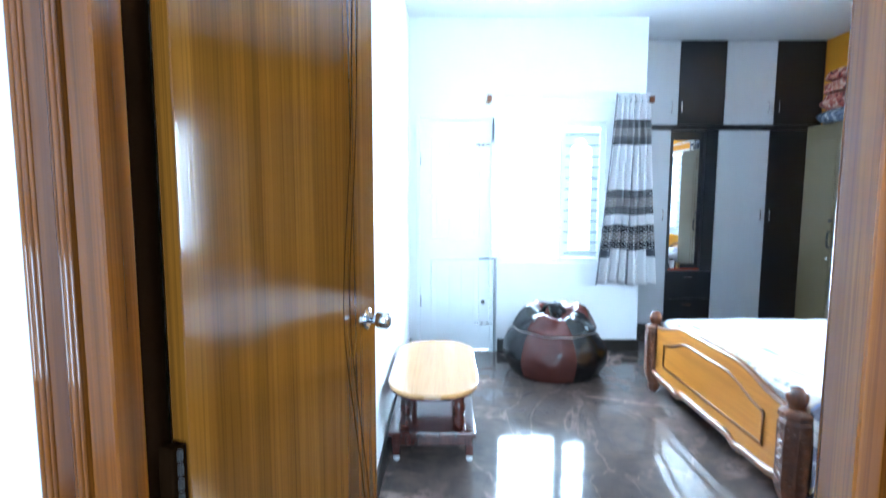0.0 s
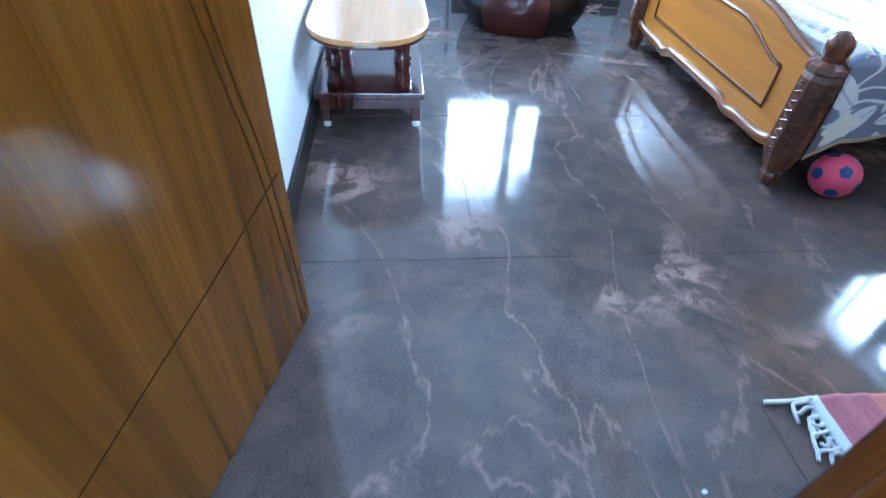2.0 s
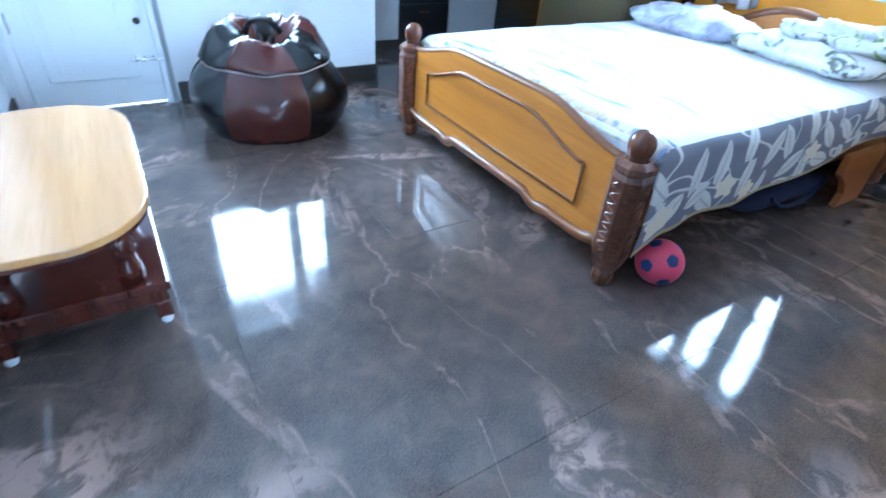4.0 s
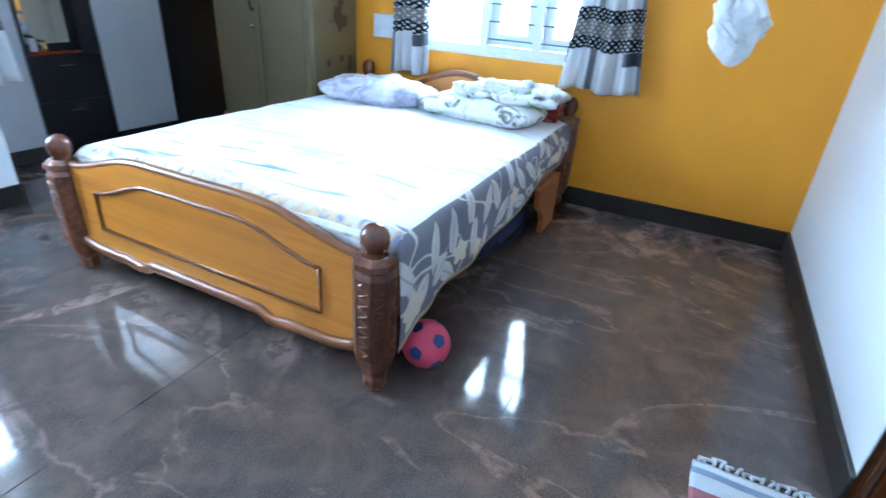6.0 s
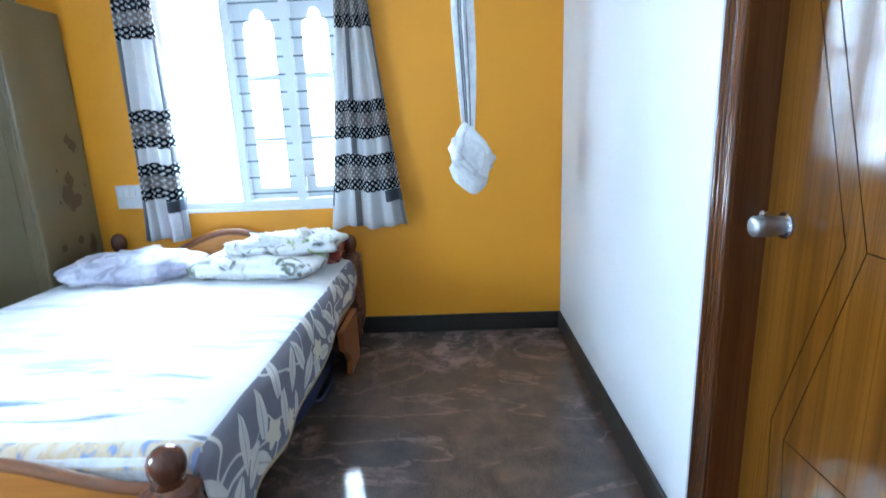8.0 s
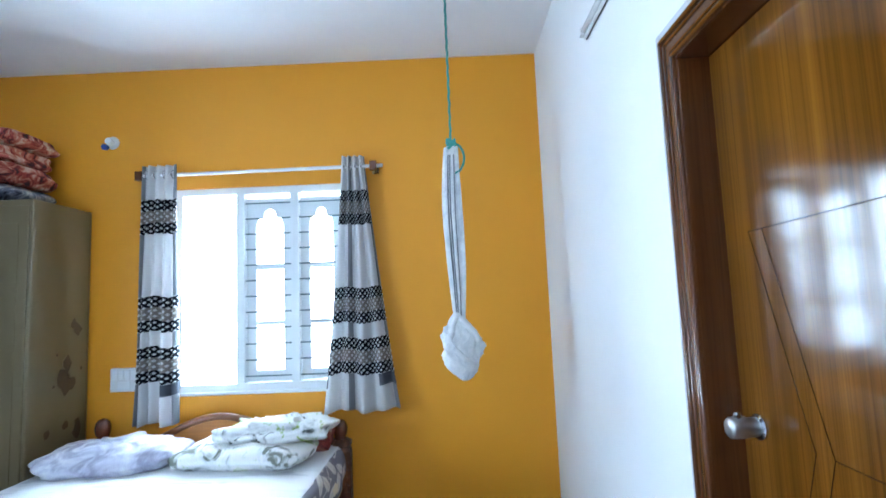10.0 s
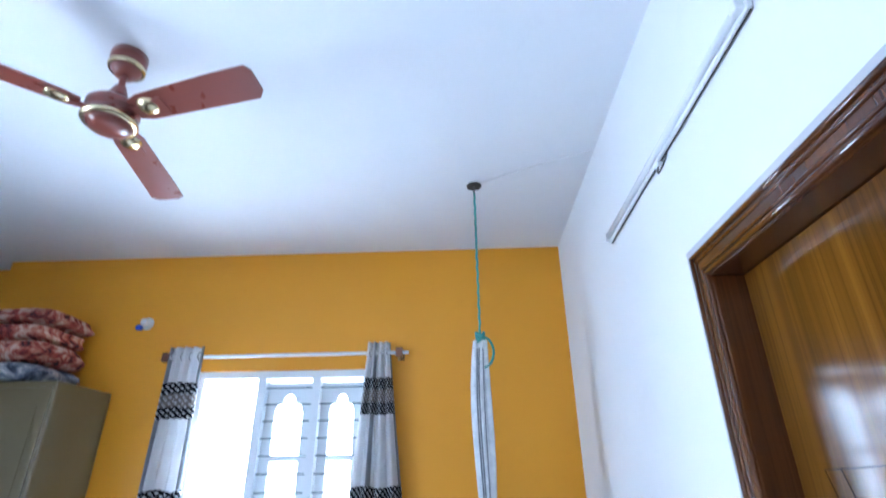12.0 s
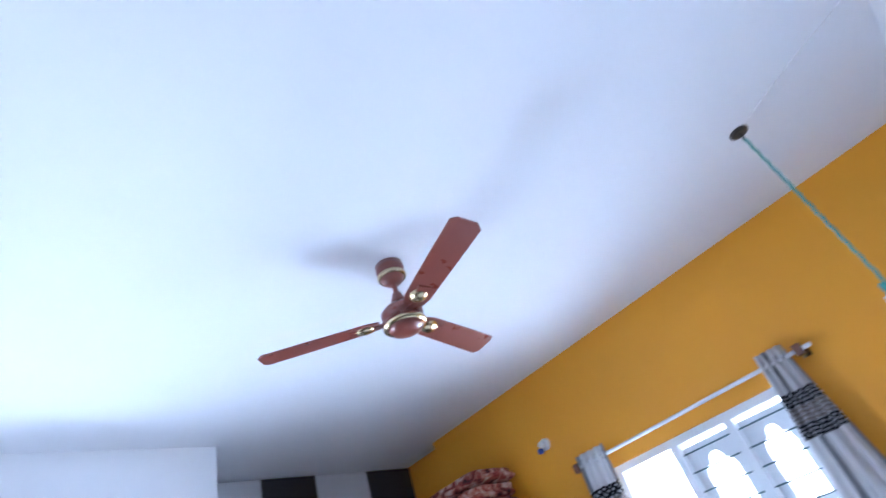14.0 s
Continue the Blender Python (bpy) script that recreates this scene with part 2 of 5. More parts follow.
def woven_rug():
    """Rag rug with bands of colour across its length."""
    g = Graph("rag_rug_cloth", 0.95, spec=0.1)
    v = g.coords("Object")
    x, _, _ = g.split(v)
    n = g.noise(g.coords("Object", (60, 500, 1)), 1.0, 2)
    band = g.math("MULTIPLY", g.math("SUBTRACT", x, 1.395), 1.38)
    c = g.ramp(band, [(0.0, (0.55, 0.62, 0.66)), (0.05, (0.30, 0.035, 0.06)), (0.25, (0.42, 0.10, 0.06)), (0.32, (0.50, 0.52, 0.52)), (0.46, (0.07, 0.11, 0.24)), (0.56, (0.52, 0.54, 0.55)), (0.70, (0.27, 0.03, 0.06)), (0.80, (0.55, 0.58, 0.60)), (0.88, (0.16, 0.24, 0.36)), (0.91, (0.56, 0.60, 0.62))])
    c.node.color_ramp.interpolation = "CONSTANT"
    g.put("Base Color", g.mix(g.math("MULTIPLY", n, 0.3), c, (0.75, 0.75, 0.73)))
    g.bump(n, 0.5, 0.004)
    return g.m


def glass_mat():
    m = bpy.data.materials.new("window_glass")
    m.use_nodes = True
    b = m.node_tree.nodes["Principled BSDF"]
    for k, v in (("Roughness", 0.0), ("Transmission Weight", 1.0), ("IOR", 1.45)):
        b.inputs[k].default_value = v
    return m


M = {
    "white": paint("white_wall_paint", (0.74, 0.76, 0.78), (0.82, 0.83, 0.84)),
    "ceiling": paint("ceiling_paint", (0.74, 0.76, 0.79), (0.82, 0.83, 0.85), 0.7),
    "orange": paint("orange_wall_paint", (0.70, 0.290, 0.012), (0.76, 0.330, 0.018), 0.5),
    "floor": marble(),
    "skirting": surface("skirting_stone", (0.012, 0.010, 0.009), (0.030, 0.025, 0.021), 9, 0.34, 0.1, 0.03),
    "joint": surface("joint_filler", (0.045, 0.04, 0.038), (0.11, 0.10, 0.095), 9, 0.6),
    "leaf": wood("teak_veneer", (0.046, 0.015, 0.002), (0.122, 0.044, 0.005), (0.195, 0.076, 0.009), 2, 22, 0.10, 0.0, 0.16, 0.04, 0.5),
    "frame": wood("polished_red_brown_wood", (0.040, 0.012, 0.003), (0.075, 0.023, 0.006), (0.12, 0.040, 0.011), 2, 16, 0.18, 0.3),
    "oldframe": wood("polished_amber_wood", (0.050, 0.013, 0.002), (0.190, 0.058, 0.006), (0.33, 0.112, 0.013), 2, 22, 0.09, 0.15, 0.25, 0.04, 0.4),
    "bedtrim": wood("reddish_bed_trim", (0.11, 0.034, 0.007), (0.19, 0.064, 0.014), (0.26, 0.095, 0.022), 1, 14, 0.34, 0.2),
    "carved": None,
    # near-black without gloss: shade of the hinge gap put into the colour
    "crevice": surface("crevice_shade_black", (0.006, 0.003, 0.001), (0.012, 0.005, 0.002), 20, 0.95, 0.05, 0.0, spec=0.0),
    "groove": surface("dark_groove", (0.022, 0.009, 0.003), (0.040, 0.016, 0.005), 20, 0.95, 0.05, 0.0, spec=0.0),
    "bed": wood("honey_bed_wood", (0.33, 0.115, 0.013), (0.49, 0.185, 0.020), (0.56, 0.240, 0.034), 1, 14, 0.38, 0.15),
    "beddark": wood("dark_carved_wood", (0.050, 0.014, 0.006), (0.120, 0.036, 0.013), (0.20, 0.068, 0.026), 2, 18, 0.2, 0.5, 0.8),
    "bedside": wood("bed_box_wood", (0.24, 0.075, 0.02), (0.36, 0.125, 0.035), (0.44, 0.17, 0.05), 0, 14, 0.35, 0.2),
    "tabletop": wood("pale_table_veneer", (0.42, 0.21, 0.065), (0.55, 0.30, 0.105), (0.62, 0.36, 0.14), 1, 9, 0.14, 0.4),
    "tableleg": wood("dark_table_wood", (0.022, 0.006, 0.004), (0.060, 0.014, 0.009), (0.11, 0.028, 0.017), 2, 14, 0.16, 0.5),
    "maroon": surface("maroon_leatherette", (0.044, 0.010, 0.008), (0.078, 0.019, 0.014), 12, 0.22, 0.08, 0.25, fine=120),
    "black": surface("black_leatherette", (0.005, 0.004, 0.0045), (0.010, 0.009, 0.009), 12, 0.22, 0.08, 0.25, fine=120),
    "piping": surface("pale_piping", (0.30, 0.24, 0.22), (0.45, 0.38, 0.36), 30, 0.35),
    "lamwhite": surface("pale_grey_laminate", (0.50, 0.52, 0.55), (0.60, 0.62, 0.65), 5, 0.22, 0.08, 0.02, (1, 1, 0.1)),
    "lamblack": surface("black_laminate", (0.011, 0.012, 0.016), (0.021, 0.022, 0.027), 8, 0.3, 0.08, 0.04, (40, 40, 1.5)),
    "steel": surface("khaki_enamel_steel", (0.120, 0.090, 0.042), (0.150, 0.116, 0.056), 3, 0.32, 0.12, 0.05),
    "rust": surface("bared_brown_steel", (0.045, 0.028, 0.014), (0.10, 0.065, 0.03), 30, 0.7, 0.2, 0.3),
    "chrome": surface("worn_chrome", (0.55, 0.55, 0.56), (0.68, 0.68, 0.69), 20, 0.16, 0.1, 0.0, metal=1.0),
    "knob": surface("brushed_steel", (0.36, 0.37, 0.38), (0.50, 0.51, 0.52), 30, 0.42, 0.1, 0.0, metal=1.0),
    "edge": paint("grey_patched_plaster", (0.36, 0.37, 0.40), (0.58, 0.58, 0.60), 0.85),
    "brass": surface("dull_brass", (0.42, 0.30, 0.13), (0.58, 0.44, 0.22), 20, 0.28, 0.15, 0.0, metal=1.0),
    "gold": surface("pale_gold_trim", (0.60, 0.47, 0.27), (0.72, 0.60, 0.38), 20, 0.25, 0.1, 0.0, metal=1.0),
    "fan": surface("red_brown_fan_enamel", (0.185, 0.046, 0.032), (0.205, 0.055, 0.038), 10, 0.28, 0.05, 0.0, coat=0.3),
    "dark": surface("dark_metal", (0.012, 0.011, 0.010), (0.035, 0.030, 0.027), 30, 0.45),
    "pvc": surface("white_plastic", (0.70, 0.71, 0.72), (0.78, 0.79, 0.80), 10, 0.35, 0.1, 0.02),
    "greypvc": surface("grey_plastic", (0.24, 0.26, 0.27), (0.34, 0.36, 0.37), 10, 0.4, 0.1, 0.02),
    "blue": surface("blue_plastic", (0.02, 0.04, 0.20), (0.04, 0.08, 0.32), 10, 0.4),
    "enamel": surface("white_enamel", (0.74, 0.77, 0.79), (0.82, 0.84, 0.86), 8, 0.35, 0.1, 0.03),
    "bars": surface("window_bar_paint", (0.05, 0.11, 0.13), (0.12, 0.20, 0.22), 20, 0.5),
    "rope": surface("teal_nylon_rope", (0.03, 0.20, 0.18), (0.07, 0.34, 0.30), 30, 0.6, 0.1, 0.4, (1, 1, 0.4), 220),
    "hang": patch_print("striped_white_cotton", [(0.62, 0.63, 0.65), (0.72, 0.72, 0.73), (0.78, 0.78, 0.78)], 14),
    "grey": surface("grey_stripe_cloth", (0.16, 0.17, 0.19), (0.28, 0.29, 0.31), 30, 0.9),
    "curtain": print_cloth(),
    "sheet": leaf_print(),
    "pillow1": patch_print("lilac_grey_cloth", [(0.34, 0.33, 0.43), (0.55, 0.55, 0.65), (0.74, 0.74, 0.78)], 7),
    "pillow2": patch_print("white_green_print", [(0.16, 0.17, 0.14), (0.66, 0.68, 0.68), (0.78, 0.78, 0.77), (0.78, 0.78, 0.76), (0.34, 0.46, 0.12)], 6),
    "quilt": patch_print("white_quilt_with_dark_print", [(0.05, 0.055, 0.05), (0.60, 0.61, 0.60), (0.74, 0.75, 0.74), (0.78, 0.78, 0.77), (0.76, 0.77, 0.74), (0.30, 0.42, 0.08)], 6),
    "blanket": patch_print("red_print_blanket", [(0.05, 0.02, 0.02), (0.28, 0.045, 0.035), (0.42, 0.17, 0.11), (0.55, 0.38, 0.30)], 13),
    "blanket2": patch_print("grey_blue_blanket", [(0.02, 0.025, 0.04), (0.13, 0.15, 0.19), (0.42, 0.40, 0.38)], 10),
    "navy": surface("navy_fabric", (0.006, 0.009, 0.035), (0.015, 0.022, 0.075), 14, 0.7, 0.1, 0.3),
    "pink": surface("pink_rubber", (0.58, 0.045, 0.10), (0.68, 0.075, 0.14), 14, 0.45, 0.1, 0.1),
    "bluepatch": surface("blue_rubber", (0.012, 0.040, 0.15), (0.025, 0.065, 0.21), 14, 0.45),
    "rug": woven_rug(),
    "fringe": surface("fringe_yarn", (0.50, 0.53, 0.56), (0.68, 0.70, 0.71), 60, 0.95, 0.1, 0.3),
    "redcloth": surface("orange_red_cloth", (0.48, 0.06, 0.015), (0.58, 0.10, 0.03), 20, 0.8, 0.1, 0.3),
    "glass": glass_mat(),
    "plaster": paint("outside_plaster", (0.62, 0.64, 0.64), (0.74, 0.75, 0.74), 0.8),
    "ground": surface("dusty_ground", (0.26, 0.23, 0.19), (0.36, 0.32, 0.27), 0.4, 0.9),
}
def carved_wood():
    """Reddish-brown varnished wood cut all over with small leaf carving."""
    g = Graph("carved_red_brown_wood", 0.34, coat=0.2)
    v = g.coords("Object", (1, 1, 0.55))
    cut = g.voronoi(v, 46.0, feature="SMOOTH_F1")
    grain = g.noise(g.coords("Object", (18, 18, 2)), 1.0, 4)
    c = g.ramp(grain, [(0.34, (0.075, 0.022, 0.008)), (0.52, (0.155, 0.050, 0.018)), (0.68, (0.235, 0.088, 0.034))])
    g.put("Base Color", g.mix(g.ramp(cut, [(0.30, 0.0), (0.62, 0.6)]), c, (0.045, 0.012, 0.005)))
    g.bump(cut, 0.7, 0.006)
    return g.m


M["carved"] = carved_wood()
M["leaf"].node_tree.nodes["Principled BSDF"].inputs["Specular IOR Level"].default_value = 0.42
g = Graph("mirror_glass", 0.02, 1.0)
g.put("Base Color", (0.86, 0.88, 0.88))
M["mirror"] = g.m
g = Graph("lamp_tube", 0.25)
g.put("Base Color", (0.80, 0.82, 0.84))
M["tube"] = g.m

# ---- mesh helpers ----


def link(name, bm, material, parent=None, label="", smooth=False):
    me = bpy.data.meshes.new(name)
    bmesh.ops.recalc_face_normals(bm, faces=bm.faces)
    if smooth:
        for f in bm.faces:
            f.smooth = True
    bm.to_mesh(me)
    bm.free()
    for mat in material if isinstance(material, (list, tuple)) else [material]:
        me.materials.append(M[mat])
    ob = new(name, me)
    if parent is not None:
        ob.parent = parent
    if label:
        ob["label"] = label
    return ob


def thing(name, at, label, category, group="", turn=0.0):
    ob = new(name)
    ob.empty_display_size = 0.1
    ob.matrix_world = pose(*at, 0, 0, turn)
    return tagged(ob, label, category, group)


def box(x0, x1, y0, y1, z0, z1, bevel=0.0, seg=1, bm=None):
    b = bmesh.new()
    bmesh.ops.create_cube(b, size=1, matrix=Matrix.Translation(((x0 + x1) / 2, (y0 + y1) / 2, (z0 + z1) / 2)) @ Matrix.Diagonal((x1 - x0, y1 - y0, z1 - z0, 1)))
    if bevel:
        bmesh.ops.bevel(b, geom=b.edges[:], offset=bevel, segments=seg, affect="EDGES", profile=0.6)
    return b if bm is None else merge(bm, b)


def merge(a, b):
    me = bpy.data.meshes.new("join")
    b.to_mesh(me)
    b.free()
    a.from_mesh(me)
    bpy.data.meshes.remove(me)
    return a


def lathe(profile, n=20, m=None):
    """A turned shape about z: profile of (radius, height)."""
    bm = bmesh.new()
    rings = [[bm.verts.new((r * math.cos(2 * math.pi * k / n), r * math.sin(2 * math.pi * k / n), z)) for k in range(n)] for r, z in profile]
    for a, b in zip(rings, rings[1:]):
        for k in range(n):
            bm.faces.new((a[k], a[(k + 1) % n], b[(k + 1) % n], b[k]))
    bm.faces.new(rings[0][::-1]), bm.faces.new(rings[-1])
    if m is not None:
        bmesh.ops.transform(bm, matrix=m, verts=bm.verts)
    return bm


def tube(points, r, n=8, bm=None, taper=1.0):
    """A round bar along points."""
    bm = bmesh.new() if bm is None else bm
    pts = [Vector(p) for p in points]
    rings = []
    for i, p in enumerate(pts):
        d = (pts[min(i + 1, len(pts) - 1)] - pts[max(i - 1, 0)]).normalized()
        a = d.orthogonal().normalized() if i == 0 else (rings_a - d * rings_a.dot(d)).normalized()
        rings_a = a
        b = d.cross(a)
        s = r * (1 + (taper - 1) * i / max(1, len(pts) - 1))
        rings.append([bm.verts.new(p + (a * math.cos(2 * math.pi * k / n) + b * math.sin(2 * math.pi * k / n)) * s) for k in range(n)])
    for u, v in zip(rings, rings[1:]):
        for k in range(n):
            bm.faces.new((u[k], u[(k + 1) % n], v[(k + 1) % n], v[k]))
    bm.faces.new(rings[0][::-1]), bm.faces.new(rings[-1])
    return bm


def slab(outline, z0, z1, m=None, bevel=0.0):
    """A plate from an outline in x, y."""
    bm = bmesh.new()
    low = [bm.verts.new((x, y, z0)) for x, y in outline]
    high = [bm.verts.new((x, y, z1)) for x, y in outline]
    n = len(outline)
    bm.faces.new(low[::-1]), bm.faces.new(high)
    for k in range(n):
        bm.faces.new((low[k], low[(k + 1) % n], high[(k + 1) % n], high[k]))
    if bevel:
        bmesh.ops.recalc_face_normals(bm, faces=bm.faces)
        rim = [e for e in bm.edges if abs(e.verts[0].co.z - e.verts[1].co.z) < 1e-6]
        bmesh.ops.bevel(bm, geom=rim, offset=bevel, segments=2, affect="EDGES", profile=0.6)
    if m is not None:
        bmesh.ops.transform(bm, matrix=m, verts=bm.verts)
    return bm


def sheet(nu, nv, place, thick=0.0, uv=None):
    """A grid of nu x nv quads; place(a, b) gives a point for a, b in 0..1, uv(a, b) its cloth metres."""
    bm = bmesh.new()
    layer = bm.loops.layers.uv.new("UVMap")
    vs = [[bm.verts.new(place(i / nu, j / nv)) for j in range(nv + 1)] for i in range(nu + 1)]
    for i in range(nu):
        for j in range(nv):
            f = bm.faces.new((vs[i][j], vs[i + 1][j], vs[i + 1][j + 1], vs[i][j + 1]))
            f.smooth = True
            for loop, (p, q) in zip(f.loops, ((i, j), (i + 1, j), (i + 1, j + 1), (i, j + 1))):
                loop[layer].uv = uv(p / nu, q / nv) if uv else (p / nu, q / nv)
    if thick:
        bmesh.ops.recalc_face_normals(bm, faces=bm.faces)
        bmesh.ops.solidify(bm, geom=bm.faces[:], thickness=thick)
    return bm


def curve(points, steps=6):
    """A smooth line through points."""
    pts = [Vector(p) for p in points]
    out = []
    for i in range(len(pts) - 1):
        p0, p1, p2, p3 = pts[max(i - 1, 0)], pts[i], pts[i + 1], pts[min(i + 2, len(pts) - 1)]
        for k in range(steps):
            t = k / steps
            out.append(0.5 * (2 * p1 + (p2 - p0) * t + (2 * p0 - 5 * p1 + 4 * p2 - p3) * t * t + (3 * p1 - p0 - 3 * p2 + p3) * t ** 3))
    out.append(pts[-1])
    return out


def structure(name, bm, material, label, category):
    return tagged(link(name, bm, material), label, category, "", "structure")


def part(name, bm, material, parent, label="", smooth=False):
    """One mesh, given in the room's metres, under a thing or a part."""
    ob = link(name, bm, material, None, label, smooth)
    ob.parent = parent
    ob.matrix_parent_inverse = parent.matrix_world.inverted()
    return ob


TO_YZ = Matrix(((0, 0, 1, 0), (1, 0, 0, 0), (0, 1, 0, 0), (0, 0, 0, 1)))  # an outline in y, z, thick along x
TO_XZ = Matrix(((1, 0, 0, 0), (0, 0, 1, 0), (0, 1, 0, 0), (0, 0, 0, 1)))  # an outline in x, z, thick along y

# ---- structure ----
H = 3.003


def wall(name, axis, a0, a1, b0, b1, z1, holes, material, label):
    """A wall from a0 to a1 along x or y, b0 to b1 thick; holes are (from, to, sill, head)."""
    bm = bmesh.new()

    def block(p, q, z0, zz):
        if q - p > 1e-4 and zz - z0 > 1e-4:
            box(*((p, q, b0, b1) if axis == "x" else (b0, b1, p, q)), z0, zz, bm=bm)

    at = a0
    for p, q, sill, head in sorted(holes):
        block(at, p, 0, z1), block(p, q, 0, sill), block(p, q, head, z1)
        at = q
    block(at, a1, 0, z1)
    return structure(name, bm, material, label, "wall")


wall("wall_south", "x", -1.6, 4.0, -0.115, 0.0, H, [(-0.253, 1.013, 0, 2.203), (1.19, 2.115, 0, 2.095)], "white", "white painted wall with two wooden doorways")
wall("wall_west", "y", 0.47, 3.86, -0.25, -0.010, H, [], "white", "plain white painted bedroom wall")
wall("wall_west_nib", "y", 0.0, 0.47, -0.25, -0.17, H, [], "white", "white wall return behind the open door")
wall("wall_north", "x", -0.25, 2.10, 3.86, 4.09, H, [(0.05, 0.76, 0, 2.16), (0.79, 1.76, 0.83, 2.10)], "white", "white wall with balcony door and window")
wall("wall_alcove", "y", 4.09, 5.14, 1.90, 2.10, H, [], "white", "white side wall of the wardrobe alcove")
wall("wall_alcove_back", "x", 2.10, 4.37, 5.14, 5.30, H, [], "white", "white wall behind the wardrobe")
wall("wall_east_niche", "y", 3.95, 5.14, 4.14, 4.37, H, [], "orange", "orange painted wall of the wardrobe niche")
wall("wall_east", "y", -0.115, 3.95, 4.0, 4.23, H, [(1.28, 2.41, 0.865, 2.18)], "orange", "deep orange painted wall with a window")
wall("wall_corridor_west", "y", -3.2, -0.115, -1.75, -1.6, H, [], "white", "plain white corridor wall")
wall("wall_corridor_east", "y", -3.2, -0.115, 2.6, 2.75, H, [], "white", "plain white corridor wall")
wall("wall_corridor_back", "x", -1.75, 2.75, -3.35, -3.2, H, [(-0.6, 1.2, 0.7, 2.3)], "white", "white corridor wall with a window opening")
wall("wall_bath", "x", 1.1, 2.3, -0.36, -0.30, H, [], "white", "plain wall behind the closed door")
structure("ceiling", box(-1.75, 4.40, -3.35, 5.45, H, H + 0.15), "ceiling", "smooth white painted ceiling", "ceiling")
structure("floor_corridor", box(-1.6, 2.6, -3.2, -0.012, -0.10, -0.001), "floor", "polished dark stone corridor floor", "floor")
structure("balcony_slab", box(-0.9, 1.925, 4.092, 4.74, 2.66, 2.80), "plaster", "plain concrete slab over the balcony outside", "balcony")
# open bright sky seen through the windows
g = Graph("bright_sky")
g.put("Base Color", (0, 0, 0)), g.put("Emission Color", (0.84, 0.93, 1.0)), g.put("Emission Strength", 12.0)
M["sky"] = g.m
structure("backdrop", box(-8, 9, 11.0, 11.1, -3.2, 9), "sky", "blank bright hazy sky beyond the balcony", "sky")
structure("backdrop_east", box(11.0, 11.1, -6, 10.9, -3.2, 9), "sky", "blank bright hazy sky beyond the window", "sky")
structure("ground", box(-150, 150, -150, 150, -3.4, -3.2), "ground", "dusty ground far below the windows", "ground")

# skirting
sk = "dark polished stone skirting along the wall"
for nm, b in (
    ("baseboard_south", (2.12, 3.985, 0.0, 0.016)),
    ("baseboard_south_short", (1.018, 1.185, 0.0, 0.016)),
    ("baseboard_east", (3.984, 4.0, 0.0, 3.948)),
    ("baseboard_west", (-0.010, 0.006, 0.48, 3.844)),
    ("baseboard_north", (0.80, 2.10, 3.844, 3.86)),
    ("baseboard_pier", (2.10, 2.116, 3.844, 4.50)),
    ("baseboard_corridor", (1.15, 2.55, -0.131, -0.115)),
):
    structure(nm, box(*b, 0.0, 0.115, 0.003), "skirting", sk, "skirting")

# ---- doors ----


ENTRY_REEDS = ((0.004, 0.0045), (0.012, 0.005), (0.020, 0.0035), (0.050, 0.003), (0.057, 0.005), (0.0645, 0.0035))
BATH_REEDS = ((0.010, 0.008), (0.030, 0.005), (0.062, 0.005), (0.080, 0.010))


def door_frame(parent, x0, x1, head, y0, y1, w, material, stop, rebate=0.012, reeds=()):
    """Two posts and a head, each with stepped mouldings on the face."""
    for name, a, b in (("jamb", x0, x0 + w), ("jamb", x1 - w, x1)):
        bm = box(a, b, y0, y1, 0, head - w, 0.006, 2)
        part(name, bm, material, parent)
        out = -1 if b == x1 else 1
        for off, rad in reeds:
            p = (a + off) if out == 1 else (b - off)
            part("moulding", tube([(p, y0, 0), (p, y0, head - off)], rad, 10), material, parent, smooth=True)
            part("moulding", tube([(p, y1, 0), (p, y1, head - off)], rad, 10), material, parent, smooth=True)
        inner = b if out == 1 else a
        s0, s1 = (inner, inner + rebate) if out == 1 else (inner - rebate, inner)
        part("stop", box(s0, s1, *stop, 0, head - w, 0.003), material, parent)
    part("head", box(x0, x1, y0, y1, head - w, head, 0.006, 2), material, parent)
    for off, rad in reeds:
        for yy in (y0, y1):
            part("moulding", tube([(x0 + off, yy, head - off), (x1 - off, yy, head - off)], rad, 10), material, parent, smooth=True)


def groove(points, y, parent, m=None, r=0.0012):
    bm = tube([(x, y, z) for x, z in points], r, 5)
    if m is not None:
        bmesh.ops.transform(bm, matrix=m, verts=bm.verts)
    return part("groove", bm, "groove", parent)


def knob(parent, m, barrel=False):
    """Round lever-less knob on a rose, pointing along -y before m."""
    turn = m @ pose(0, 0, 0, 90, 0, 0)
    part("rose", lathe([(0.030, 0.0), (0.030, 0.006), (0.022, 0.010)], 20, turn), "chrome", parent, "round chrome rose")
    if barrel:
        part("knob", lathe([(0.021, 0.006), (0.022, 0.030), (0.024, 0.034), (0.024, 0.070), (0.021, 0.074), (0.006, 0.075)], 20, turn), "knob", parent, "brushed steel barrel knob", True)
        part("button", lathe([(0.009, 0.0), (0.010, 0.012), (0.006, 0.017)], 12, m @ pose(0, -0.052, 0.018)), "chrome", parent)
        return
    part("knob", lathe([(0.013, 0.008), (0.013, 0.030), (0.022, 0.036), (0.026, 0.046), (0.026, 0.066), (0.022, 0.072), (0.010, 0.073)], 20, turn), "chrome", parent, "chrome cylinder knob", True)
    part("keyhole", lathe([(0.005, 0.073), (0.005, 0.0745)], 10, turn), "dark", parent)


